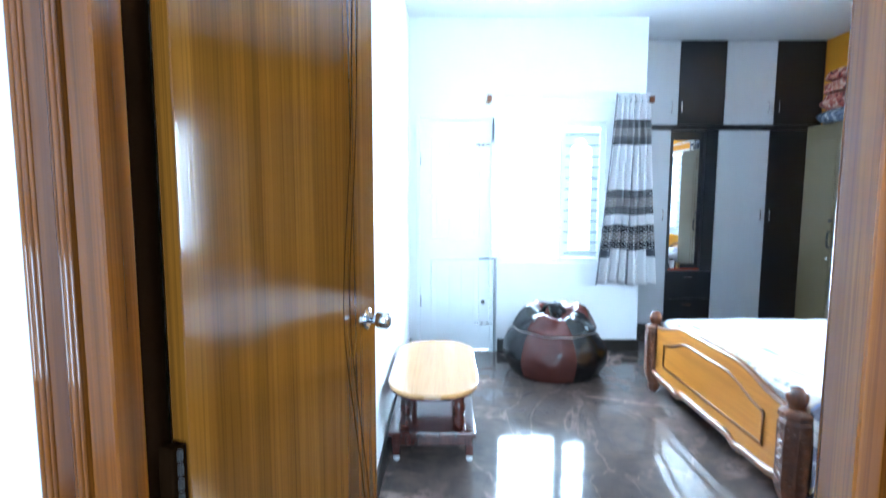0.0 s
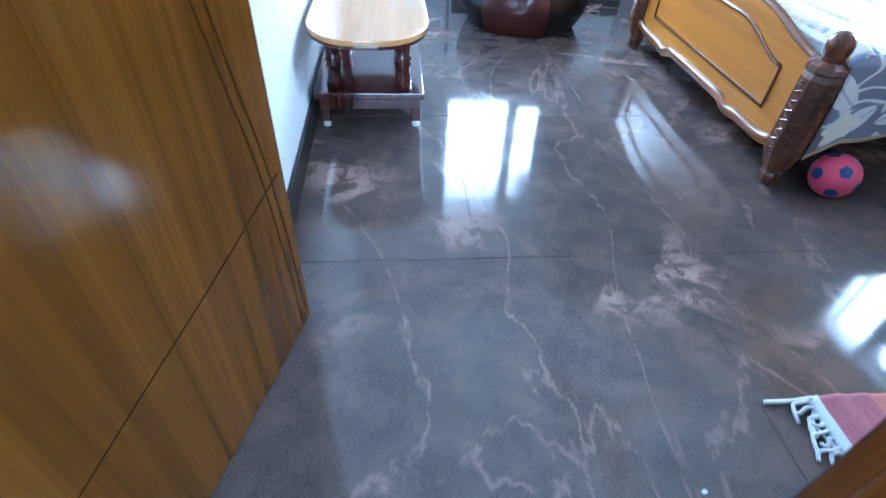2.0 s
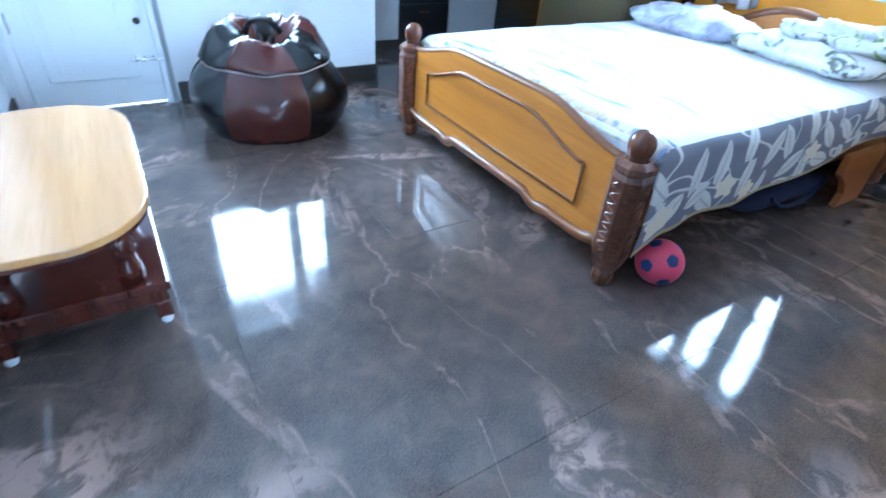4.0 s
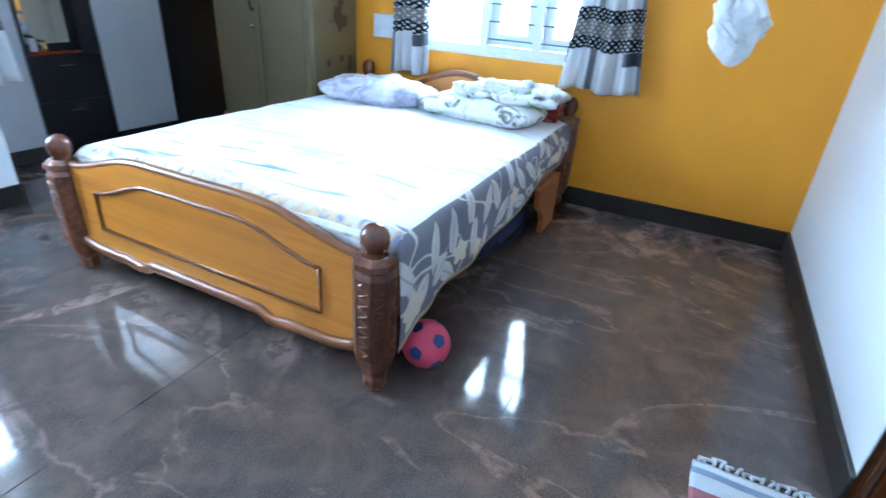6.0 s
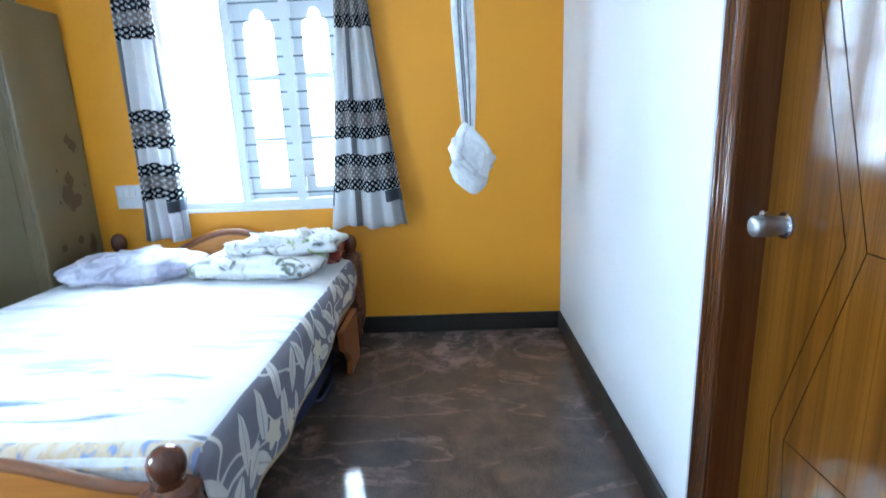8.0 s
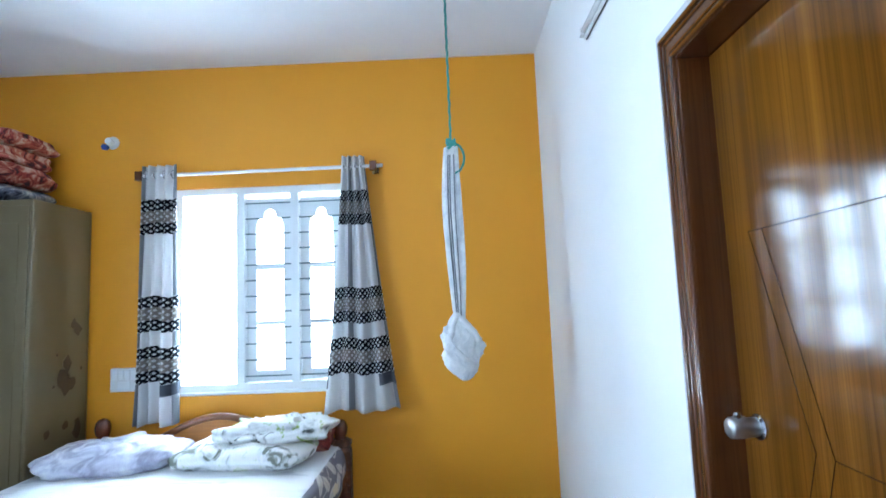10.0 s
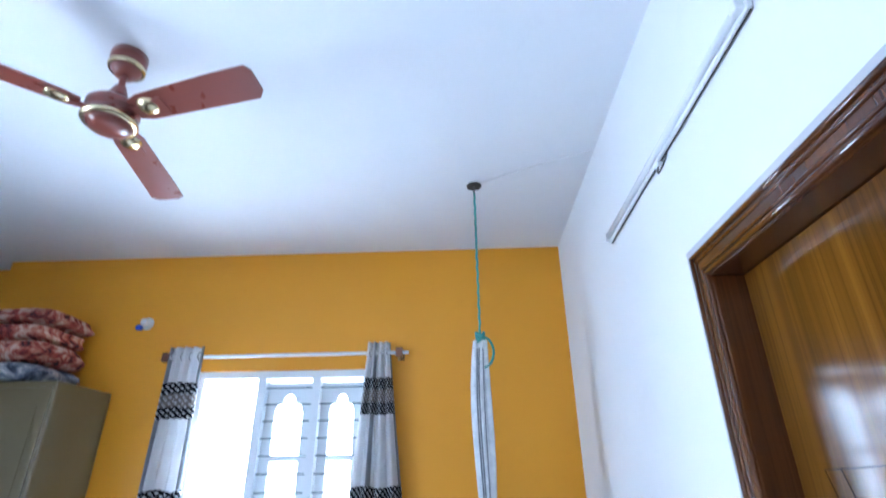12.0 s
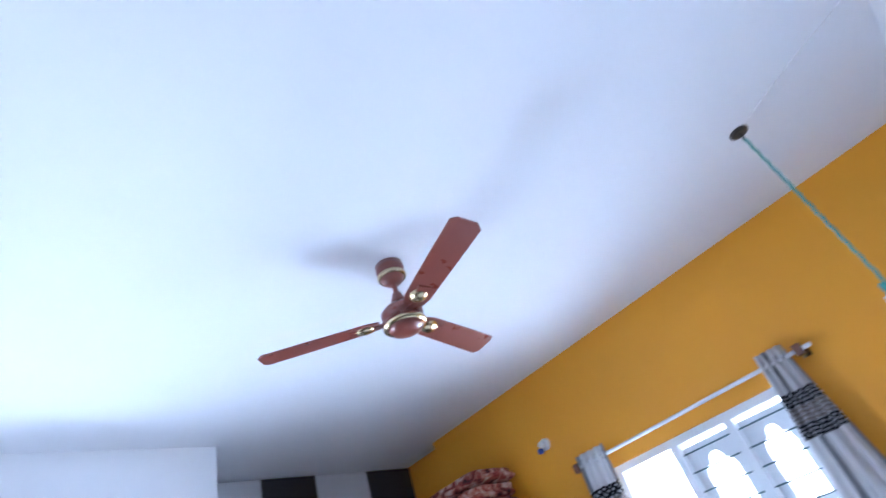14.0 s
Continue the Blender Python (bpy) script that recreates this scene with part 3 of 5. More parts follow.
# bedroom entry: the frame, and its leaf standing open into the room
entry = thing("door_frame", (0.45, -0.1, 0), "polished amber wooden door frame with stepped mouldings", "door frame")
tagged(entry, kind="structure")
door_frame(entry, -0.253, 1.013, 2.203, -0.125, 0.006, 0.068, "oldframe", (-0.120, -0.050), 0.040, ENTRY_REEDS)
# added strip, not a real part: its black stands in for the gap's shade
part("gap_shade", box(-0.1855, -0.1465, -0.048, 0.020, 0, 2.13), "crevice", entry, "added near-black strip painting the shade in the hinge gap")
part("architrave", box(1.015, 1.185, -0.137, -0.1155, 0, 2.203, 0.004), "oldframe", entry)
part("strike_plate", box(0.9435, 0.946, -0.044, -0.010, 0.98, 1.12), "brass", entry, "small brass strike plate")

HINGE, LEAF_TURN, LEAF_W = (-0.107, 0.004), 73.3, 0.745
L = pose(HINGE[0], HINGE[1], 0, 0, 0, LEAF_TURN)
leaf = thing("door_1", (HINGE[0], HINGE[1], 0), "open teak veneer door with varnish and incised lines", "door")
tagged(leaf, kind="structure")


def on_leaf(bm, m=L):
    bmesh.ops.transform(bm, matrix=m, verts=bm.verts)
    return bm


part("leaf", on_leaf(box(0.0, LEAF_W, 0.0, 0.036, 0.008, 2.11, 0.002)), "leaf", leaf)
for pts in (
    [(0.63, 2.10), (0.60, 1.6), (0.545, 1.12), (0.60, 0.80), (0.66, 0.50), (0.70, 0.04)],
    [(0.66, 2.10), (0.63, 1.6), (0.580, 1.14), (0.63, 0.80), (0.69, 0.50), (0.73, 0.04)],
    [(0.02, 0.375), (0.20, 0.405), (0.45, 0.445), (0.72, 0.50)],
):
    groove([(p.x, p.z) for p in curve([(x, 0, z) for x, z in pts], 8)], -0.0006, leaf, L)
knob(leaf, L @ pose(LEAF_W - 0.065, 0.0, 1.07, 0, 0, 0))
knob(leaf, L @ pose(LEAF_W - 0.065, 0.036, 1.07, 0, 0, 180))
for z in (0.95, 1.95, 0.20):
    # hinge plates take the shade black so they sink into the dark gap
    part("hinge", on_leaf(box(-0.034, -0.001, 0.004, 0.034, z - 0.065, z + 0.065, 0.002)), "crevice", leaf, "steel butt hinge coloured near-black as gap shade")
    for k in range(5):
        part("knuckle", on_leaf(lathe([(0.002, -0.010), (0.0048, -0.008), (0.0048, 0.008), (0.002, 0.010)], 10, pose(-0.020, 0.001, z - 0.05 + 0.025 * k))), "dark", leaf)

# bathroom door, shut, set back in its frame
bath = thing("door_frame", (1.66, -0.1, 0), "polished red-brown door frame with moulded face", "door frame")
tagged(bath, kind="structure")
door_frame(bath, 1.19, 2.115, 2.095, -0.165, 0.006, 0.092, "frame", (-0.160, -0.120), 0.012, BATH_REEDS)
bdoor = thing("door_2", (1.66, -0.115, 0), "shut teak veneer door with bent incised lines", "door")
tagged(bdoor, kind="structure")
part("leaf", box(1.284, 2.021, -0.116, -0.080, 0.012, 2.001, 0.002), "leaf", bdoor)
for pts in (
    [(1.921, 1.522), (1.768, 1.059), (1.921, 0.602), (1.903, 0.400), (1.905, 0.080)],
    [(1.869, 1.522), (1.717, 1.061), (1.870, 0.581), (1.853, 0.441), (1.855, 0.080)],
    [(1.870, 0.581), (1.275, 0.590)],
    [(1.275, 1.534), (1.921, 1.522)],
    [(1.717, 1.061), (1.275, 1.051)],
):
    groove([(x, z) for x, z in pts], -0.0798, bdoor, None, 0.0012)
knob(bdoor, pose(1.948, -0.080, 1.068, 0, 0, 180), True)
part("plaster_edge", box(2.1155, 2.138, -0.002, 0.0045, 0.12, 2.117, 0.002), "edge", bath, "chipped grey plaster edge")
part("plaster_edge", box(1.19, 2.1145, -0.002, 0.0045, 2.0955, 2.117, 0.002), "edge", bath, "chipped grey plaster edge")
tagged(part("threshold", box(1.195, 2.11, -0.16, 0.012, 0.0, 0.012, 0.002), "skirting", bath, "dark stone threshold"))

# balcony door, shut, white enamel with two raised fields
balcony = thing("door_3", (0.38, 3.88, 0), "white enamelled balcony door with steel bolts", "door")
tagged(balcony, kind="structure")
part("jamb", box(0.05, 0.085, 3.845, 3.99, 0, 2.16, 0.004), "enamel", balcony)
part("jamb", box(0.725, 0.76, 3.835, 3.99, 0, 2.16, 0.004), "enamel", balcony)
part("head", box(0.085, 0.725, 3.845, 3.99, 2.116, 2.16, 0.004), "enamel", balcony)
part("leaf", box(0.0845, 0.7255, 3.875, 3.91, 0.01, 2.117, 0.003), "enamel", balcony)
for z0, z1 in ((0.16, 0.86), (1.04, 1.98)):
    part("field", box(0.18, 0.63, 3.867, 3.877, z0, z1, 0.007), "enamel", balcony)
    for k in range(4):
        x = 0.235 + 0.113 * k
        part("reed", box(x, x + 0.006, 3.862, 3.868, z0 + 0.04, z1 - 0.04, 0.002), "enamel", balcony)
for z in (0.26, 1.90):
    part("bolt", tube([(0.59, 3.866, z), (0.755, 3.838, z)], 0.007), "chrome", balcony, "steel tower bolt")
    for x in (0.61, 0.65, 0.70):
        part("staple", box(x, x + 0.012, 3.858, 3.876, z - 0.016, z + 0.016, 0.003), "chrome", balcony)
part("bolt", tube([(0.742, 3.826, 1.93), (0.742, 3.826, 2.13)], 0.007), "dark", balcony, "upright dark steel tower bolt")
part("bolt_plate", box(0.727, 0.757, 3.830, 3.8352, 1.91, 2.09, 0.002), "knob", balcony)
part("pull", lathe([(0.018, 0), (0.018, 0.006), (0.008, 0.012), (0.014, 0.03), (0.006, 0.034)], 14, pose(0.665, 3.875, 0.46, 90, 0, 0)), "dark", balcony, "small dark round pull")
part("hinge", box(0.080, 0.094, 3.864, 3.878, 1.72, 1.82, 0.002), "chrome", balcony)
part("hinge", box(0.080, 0.094, 3.864, 3.878, 0.42, 0.52, 0.002), "chrome", balcony)

# no real pipe: an added strip standing in for the sunlit gap at the door
pipe = thing("lit_gap_strip", (0.772, 3.85, 0), "made-up grey strip for the sunlit gap beside the balcony door", "pipe casing")
part("casing", box(0.762, 0.786, 3.826, 3.8595, 0.0, 0.86, 0.003), "greypvc", pipe)
part("ledge", box(0.62, 0.790, 3.815, 3.844, 0.862, 0.878, 0.003), "greypvc", pipe, "thin grey ledge")

# ---- windows ----


def arch_leaf(win, a0, a1, z0, z1, deep, m, rails):
    """A casement: stiles, rails and a head cut to a stepped arch, with its pane."""
    s = 0.058
    mid, spring = (a0 + a1) / 2, z1 - 0.195
    half = (a1 - a0) / 2 - s
    leaf = part("casement", slab([(a0, z0), (a0 + s, z0), (a0 + s, z1 - 0.02), (a0, z1 - 0.02)], deep, deep + 0.035, m), "enamel", win)
    part("stile", slab([(a1 - s, z0), (a1, z0), (a1, z1 - 0.02), (a1 - s, z1 - 0.02)], deep, deep + 0.035, m), "enamel", leaf)
    part("bottom_rail", slab([(a0 + s, z0), (a1 - s, z0), (a1 - s, z0 + 0.07), (a0 + s, z0 + 0.07)], deep + 0.002, deep + 0.033, m), "enamel", leaf)
    arc = [(mid + half, spring)]
    arc += [(mid + half * (0.62 + 0.30 * math.cos(t)), spring + 0.004 + 0.044 * math.sin(t)) for t in [math.pi * 0.62 * k / 6 for k in range(7)]]
    arc += [(mid + half * 0.46 * math.cos(t), spring + 0.052 + 0.050 * math.sin(t)) for t in [math.pi * k / 10 for k in range(11)]]
    arc += [(mid - half * (0.62 + 0.30 * math.cos(t)), spring + 0.004 + 0.044 * math.sin(t)) for t in [math.pi * 0.62 * k / 6 for k in range(6, -1, -1)]]
    arc += [(mid - half, spring)]
    head = [(mid - half, z1 - 0.02), (mid + half, z1 - 0.02)] + arc
    part("arched_head", slab(head, deep + 0.002, deep + 0.033, m), "enamel", leaf)
    for z in rails:
        part("glazing_bar", slab([(a0 + s, z - 0.014), (a1 - s, z - 0.014), (a1 - s, z + 0.014), (a0 + s, z + 0.014)], deep + 0.006, deep + 0.03, m), "enamel", leaf)
    pane = part("pane", slab([(a0 + s, z0 + 0.07), (a1 - s, z0 + 0.07), (a1 - s, z1 - 0.06), (a0 + s, z1 - 0.06)], deep + 0.016, deep + 0.020, m), "glass", leaf)
    pane.visible_shadow = False


def window(name, at, label, a0, a1, z0, z1, posts, leaves, m, near, far, flip, rails, rods):
    """A fixed frame with posts, casements in the named bays, and round bars across."""
    win = thing(name, at, label, "window")
    tagged(win, kind="structure")
    f = 0.045
    for nm, o in (
        ("frame_post", [(a0, z0), (a0 + f, z0), (a0 + f, z1), (a0, z1)]),
        ("frame_post", [(a1 - f, z0), (a1, z0), (a1, z1), (a1 - f, z1)]),
        ("frame_sill", [(a0 + f, z0), (a1 - f, z0), (a1 - f, z0 + f), (a0 + f, z0 + f)]),
        ("frame_head", [(a0 + f, z1 - f), (a1 - f, z1 - f), (a1 - f, z1), (a0 + f, z1)]),
    ):
        part(nm, slab(o, near, near + 0.10, m), "enamel", win)
    for p in posts:
        part("mullion", slab([(p - 0.025, z0 + f), (p + 0.025, z0 + f), (p + 0.025, z1 - f), (p - 0.025, z1 - f)], near + 0.002, near + 0.098, m), "enamel", win)
    edges = [a0 + f] + [v for p in posts for v in (p - 0.025, p + 0.025)] + [a1 - f]
    for bay in leaves:
        arch_leaf(win, edges[2 * bay] + 0.003, edges[2 * bay + 1] - 0.003, z0 + f + 0.003, z1 - f - 0.003, near + 0.050, m, rails)
    n = 12
    for k in range(n):
        z = z0 + f + 0.04 + (z1 - z0 - 2 * f - 0.10) * k / (n - 1)
        for bay in rods:
            bm = tube([(edges[2 * bay] - 0.005, z, near + 0.028), (edges[2 * bay + 1] + 0.005, z, near + 0.028)], 0.0045, 6)
            bmesh.ops.transform(bm, matrix=m, verts=bm.verts)
            part("bar", bm, "bars", win)
    return win


window("window_1", (4.05, 1.83, 0.87), "white wooden window with arched casements and bars", 1.28, 2.41, 0.865, 2.18, (1.63, 1.985), (0, 1), TO_YZ, 4.02, 4.2, 1, (1.285, 1.65), (0, 1))
window("window_2", (1.28, 3.91, 0.83), "white wooden window with one arched casement", 0.79, 1.76, 0.83, 2.10, (1.375,), (1,), TO_XZ, 3.88, 4.2, 1, (1.26, 1.62), (1,))
structure("window_sill", box(3.992, 4.018, 1.26, 2.43, 0.847, 0.867, 0.003), "enamel", "white painted window sill", "window sill")


# ---- curtains ----


def curtain(at, label, along, top, foot, z1, z0, off, folds, seed, rod_z):
    """A pleated curtain hung in folds; top and foot are spans along x or y, off its distance on the other axis."""
    ob = thing("curtain", at, label, "curtain", "printed curtains")
    rnd = random.Random(seed)
    ph = [rnd.uniform(0, 6.28) for _ in range(4)]

    def place(a, b):
        flare = b ** 1.15
        lo, hi = top[0] + (foot[0] - top[0]) * flare, top[1] + (foot[1] - top[1]) * flare
        s = lo + (hi - lo) * (a + 0.018 * math.sin(9 * a + ph[0] + 2 * b) * b)
        d = (0.020 + 0.016 * b) * math.sin(2 * math.pi * folds * a + ph[1] + 0.6 * math.sin(3 * b + ph[2])) + 0.008 * math.sin(5 * a + 7 * b + ph[3]) * b
        z = z1 + (z0 - z1) * b + 0.012 * math.sin(2 * math.pi * a * 1.5 + ph[2]) * b
        return (s, off + d, z) if along == "x" else (off + d, s, z)

    wide = (foot[1] - foot[0]) * 1.7
    part("cloth", sheet(folds * 10, 44, place, 0.002, lambda a, b: (a * wide, b * (z1 - z0) * 1.59 / 1.6)), "curtain", ob)
    for k in range(folds):
        a = (k + 0.5) / folds
        s = top[0] + (top[1] - top[0]) * a
        bm = bmesh.new()
        n = 14
        pts = [(0.026 * math.cos(2 * math.pi * i / n), 0, 0.026 * math.sin(2 * math.pi * i / n)) for i in range(n + 1)]
        tube(pts, 0.004, 6, bm)
        bmesh.ops.transform(bm, matrix=Matrix.Translation((s, off, rod_z) if along == "x" else (off, s, rod_z)) @ pose(0, 0, 0, 0, 0, 90 if along == "x" else 0), verts=bm.verts)
        part("eyelet", bm, "chrome", ob, "steel eyelet")
    return ob


curtain((3.90, 2.5, 0.75), "white curtain with dark lozenge bands beside the bed window", "y", (2.34, 2.562), (2.315, 2.61), 2.318, 0.70, 3.905, 4, 3, 2.258)
curtain((3.90, 1.2, 0.75), "white curtain with dark lozenge bands, flaring at the foot", "y", (1.142, 1.285), (0.957, 1.42), 2.325, 0.735, 3.905, 4, 8, 2.258)
curtain((1.95, 3.88, 0.66), "white curtain with dark lozenge bands by the balcony window", "x", (1.805, 2.105), (1.67, 2.20), 2.33, 0.65, 3.775, 6, 5, 2.28)


def rod(at, p, q, label, ends, wallward):
    ob = thing("curtain_rod", at, label, "curtain rod")
    part("pole", tube([p, q], 0.011, 12), "pvc", ob)
    for e in ends:
        w = Vector(e) + Vector(wallward)
        part("bracket", tube([e, w], 0.009, 8), "brass", ob, "dull brass bracket")
        part("holder", box(e[0] - 0.022, e[0] + 0.022, e[1] - 0.022, e[1] + 0.022, e[2] - 0.03, e[2] + 0.03, 0.006, 2), "beddark", ob, "dark wooden rod holder")
        part("plate", box(min(w.x, w.x) - 0.004 - 0.02 * (not wallward[0]), w.x + 0.0 + 0.02 * (not wallward[0]), w.y - 0.004 - 0.02 * (not wallward[1]), w.y + 0.02 * (not wallward[1]), w.z - 0.03, w.z + 0.03), "brass", ob)
    return ob


rod((3.9, 1.78, 2.27), (3.905, 1.025, 2.258), (3.905, 2.60, 2.254), "white curtain rod with dark holders over the bed", [(3.905, 1.085, 2.258), (3.905, 2.585, 2.254)], (0.095, 0, 0))
rod((1.4, 3.88, 2.3), (0.65, 3.775, 2.29), (2.125, 3.775, 2.28), "white curtain rod with dark holders by the balcony", [(0.70, 3.775, 2.29), (2.118, 3.775, 2.28)], (0, 0.085, 0))

# ---- bed ----
bed = thing("bed", (2.9, 2.17, 0), "honey wooden double bed with carved dark posts", "bed")
FX, S, N = 1.872, 1.370, 2.893


def post(y, x, height, label):
    """A carved post: turned foot, eight-sided shaft with carved bands, ball finial."""
    k = height / 0.64
    shaft = part("post", lathe([(0.030, 0.0), (0.041, 0.015), (0.042, 0.045), (0.036, 0.058), (0.047, 0.075), (0.062, 0.115), (0.066, 0.135), (0.071, 0.148), (0.071, 0.46 * k), (0.062, 0.48 * k), (0.073, 0.492 * k), (0.070, 0.510 * k), (0.046, 0.525 * k)], 8, pose(x, y, 0, 0, 0, 22.5)), "carved", bed, label)
    part("finial", lathe([(0.042, 0.523 * k), (0.032, 0.533 * k), (0.040, 0.548 * k), (0.045, 0.566 * k), (0.045, 0.588 * k), (0.038, 0.608 * k), (0.024, 0.622 * k), (0.005, 0.628 * k)], 18, pose(x, y, 0)), "beddark", shaft, "polished ball finial", True)
    # carved leaf scrolls on the faces seen from the room
    for face in (180, 225, 270, 315):
        d = Vector((math.cos(radians(face)), math.sin(radians(face)), 0))
        side = Vector((-d.y, d.x, 0))
        pts = []
        for j in range(64):
            t = 6.2832 * j / 9
            pts.append(Vector((x, y, 0.165 + 0.275 * k * j / 63)) + d * (0.0655 + 0.002 * math.cos(2 * t)) + side * (0.019 * math.sin(t)))
        bm = tube(pts, 0.0032, 5)
        part("carving", bm, "carved", shaft)
    return shaft


post(S, FX, 0.612, "carved glossy dark wooden post")
post(N, FX, 0.612, "carved glossy dark wooden post")
post(1.335, 3.93, 0.70, "carved dark headboard post")
post(2.80, 3.93, 0.76, "carved dark headboard post")


def hump(t, end, mid):
    """Camel-back outline: low ends, raised middle."""
    w = max(0.0, min(1.0, (1 - abs(2 * t - 1)) / 0.62))
    return end + (mid - end) * (w * w * (3 - 2 * w))


n = 40
ys = [S + 0.045 + (N - S - 0.09) * i / n for i in range(n + 1)]
top = [(y, hump(i / n, 0.480, 0.565)) for i, y in enumerate(ys)]


def apron(t):
    """The scalloped lower edge."""
    e = abs(2 * t - 1)
    return 0.105 + (0.016 if e < 0.42 else 0.0) - 0.014 * max(0, 1 - abs(e - 0.50) / 0.08) + 0.03 * max(0.0, (e - 0.8) / 0.2) ** 2


low = [(y, apron(i / n)) for i, y in enumerate(ys)]
part("footboard", slab(low + top[::-1], FX - 0.016, FX + 0.016, TO_YZ), "bed", bed, "honey-coloured footboard with a raised middle")
cap = tube([(FX, y, z + 0.002) for y, z in top], 0.018, 8)
part("cap_rail", cap, "bedtrim", bed, smooth=True)
base = tube([(FX - 0.018, y, z + 0.030) for y, z in low], 0.022, 8)
part("base_rail", base, "bedtrim", bed, "rounded scalloped lower rail", True)
# raised moulding round the panel
inset = 0.198
py = [S + inset + (N - S - 2 * inset) * i / n for i in range(n + 1)]
ring = [(FX - 0.018, y, hump(i / n, 0.402, 0.490)) for i, y in enumerate(py)]
ring = ring + [(FX - 0.018, y, 0.238) for y in (N - inset, S + inset)] + [ring[0]]
part("panel_moulding", tube(ring, 0.0085, 6), "bedtrim", bed, "reddish-brown raised panel moulding", True)



def dome(t):
    """The headboard's low ends and rounded middle."""
    return 0.52 + 0.208 * math.sin(math.pi * t) ** 2.2


hy = [1.38 + 1.38 * i / n for i in range(n + 1)]
part("headboard", slab([(hy[0], 0.25), (hy[-1], 0.25)] + [(y, dome(1 - i / n)) for i, y in enumerate(hy[::-1])], 3.91, 3.95, TO_YZ), "bed", bed, "wooden headboard with a raised middle")
part("headboard_cap", tube([(3.925, y, dome(i / n) + 0.004) for i, y in enumerate(hy)], 0.024, 8), "bedtrim", bed, "reddish rounded headboard rail", True)
part("side_rail", box(FX + 0.02, 3.91, 1.352, 1.382, 0.22, 0.36, 0.004), "bedside", bed)
part("side_rail", box(FX + 0.02, 3.91, 2.860, 2.890, 0.22, 0.36, 0.004), "bedside", bed)
part("bed_deck", box(FX + 0.02, 3.905, 1.384, 2.858, 0.30, 0.34), "bedside", bed)
for y in (1.264, 2.905):
    o = [(3.27, 0.30), (3.28, 0.20), (3.36, 0.15), (3.43, 0.07), (3.41, 0.0), (3.64, 0.0), (3.65, 0.30)]
    part("storage_side", slab(o, y, y + 0.03, TO_XZ), "bedside", bed, "reddish plank at the head end")
mattress = thing("mattress", (2.9, 2.17, 0.34), "thick white mattress on the bed", "mattress")
part("body", box(FX + 0.035, 3.88, 1.38, 2.865, 0.342, 0.535, 0.03, 3), "hang", mattress)

# bed sheet: over the top, hanging down the long side, tucked at the foot
bs = thing("bed_sheet", (2.9, 2.17, 0.55), "pale bed sheet with a grey leaf-print border hanging down", "bed sheet")
PROF = [(1.300, 0.238), (1.293, 0.32), (1.296, 0.42), (1.306, 0.505), (1.328, 0.540), (1.373, 0.548), (2.84, 0.548), (2.885, 0.54), (2.898, 0.47), (2.902, 0.32)]
plen = [0.0]
for (a, b), (c, d) in zip(PROF, PROF[1:]):
    plen.append(plen[-1] + math.hypot(c - a, d - b))


def along_profile(s):
    s *= plen[-1]
    for i in range(len(PROF) - 1):
        if s <= plen[i + 1] or i == len(PROF) - 2:
            k = (s - plen[i]) / (plen[i + 1] - plen[i])
            return PROF[i][0] + (PROF[i + 1][0] - PROF[i][0]) * k, PROF[i][1] + (PROF[i + 1][1] - PROF[i][1]) * k


def sheet_at(a, b):
    x = FX + 0.03 + (3.875 - FX - 0.03) * a
    b = b ** 1.0
    y, z = along_profile(b)
    hang = max(0.0, min(1.0, (0.515 - z) / 0.3)) if y < 2 else 0.0
    wob = noise.noise(Vector((x * 2.2, y * 2.2, 0.3)))
    if hang > 0:
        y += -0.012 * hang * (1 + math.sin(x * 13 + 2 * math.sin(x * 3.1))) + 0.01 * wob * hang
        z -= hang * (0.09 * max(0.0, 1 - a / 0.05) + 0.012 * math.sin(x * 7.3) - 0.15 * max(0.0, (a - 0.25) / 0.75))
    else:
        z += 0.010 * wob + 0.006 * noise.noise(Vector((x * 7, y * 9, 2.0))) + 0.012 * math.sin(math.pi * min(1, max(0, (y - 1.35) / 1.6)))
        z -= 0.035 * max(0.0, 1 - a / 0.025) * (1 if y < 2.95 else 0)
    return (x, y, z)


part("cloth", sheet(110, 120, sheet_at, 0.003, lambda a, b: (a * 2.0, b * plen[-1])), "sheet", bs)


def cushion(name, at, size, turn, material, label, seed, crumple=0.02, tilt=(0, 0)):
    """A soft pillow: a swollen block with dents and creases."""
    ob = thing(name, at, label, "pillow" if name == "pillow" else "bedding")
    rnd = Vector((seed * 3.7, seed * 1.3, seed))

    def place(a, b):
        u, v = 2 * math.pi * a, math.pi * (b - 0.5)
        sg = lambda w, e: math.copysign(abs(w) ** e, w)
        x, y, z = sg(math.cos(v), 0.5) * sg(math.cos(u), 0.45), sg(math.cos(v), 0.5) * sg(math.sin(u), 0.45), sg(math.sin(v), 0.9)
        p = Vector((x * size[0] / 2, y * size[1] / 2, z * size[2] / 2 * (1 - 0.35 * max(abs(x), abs(y)) ** 4)))
        p += p.normalized() * (noise.noise(p * 9 + rnd) * crumple + noise.noise(p * 26 + rnd) * crumple * 0.5)
        return tuple(pose(*at, tilt[0], tilt[1], turn) @ p)

    bm = sheet(44, 26, place)
    bmesh.ops.remove_doubles(bm, verts=bm.verts, dist=0.0005)
    part("cover", bm, material, ob, smooth=True)
    return ob


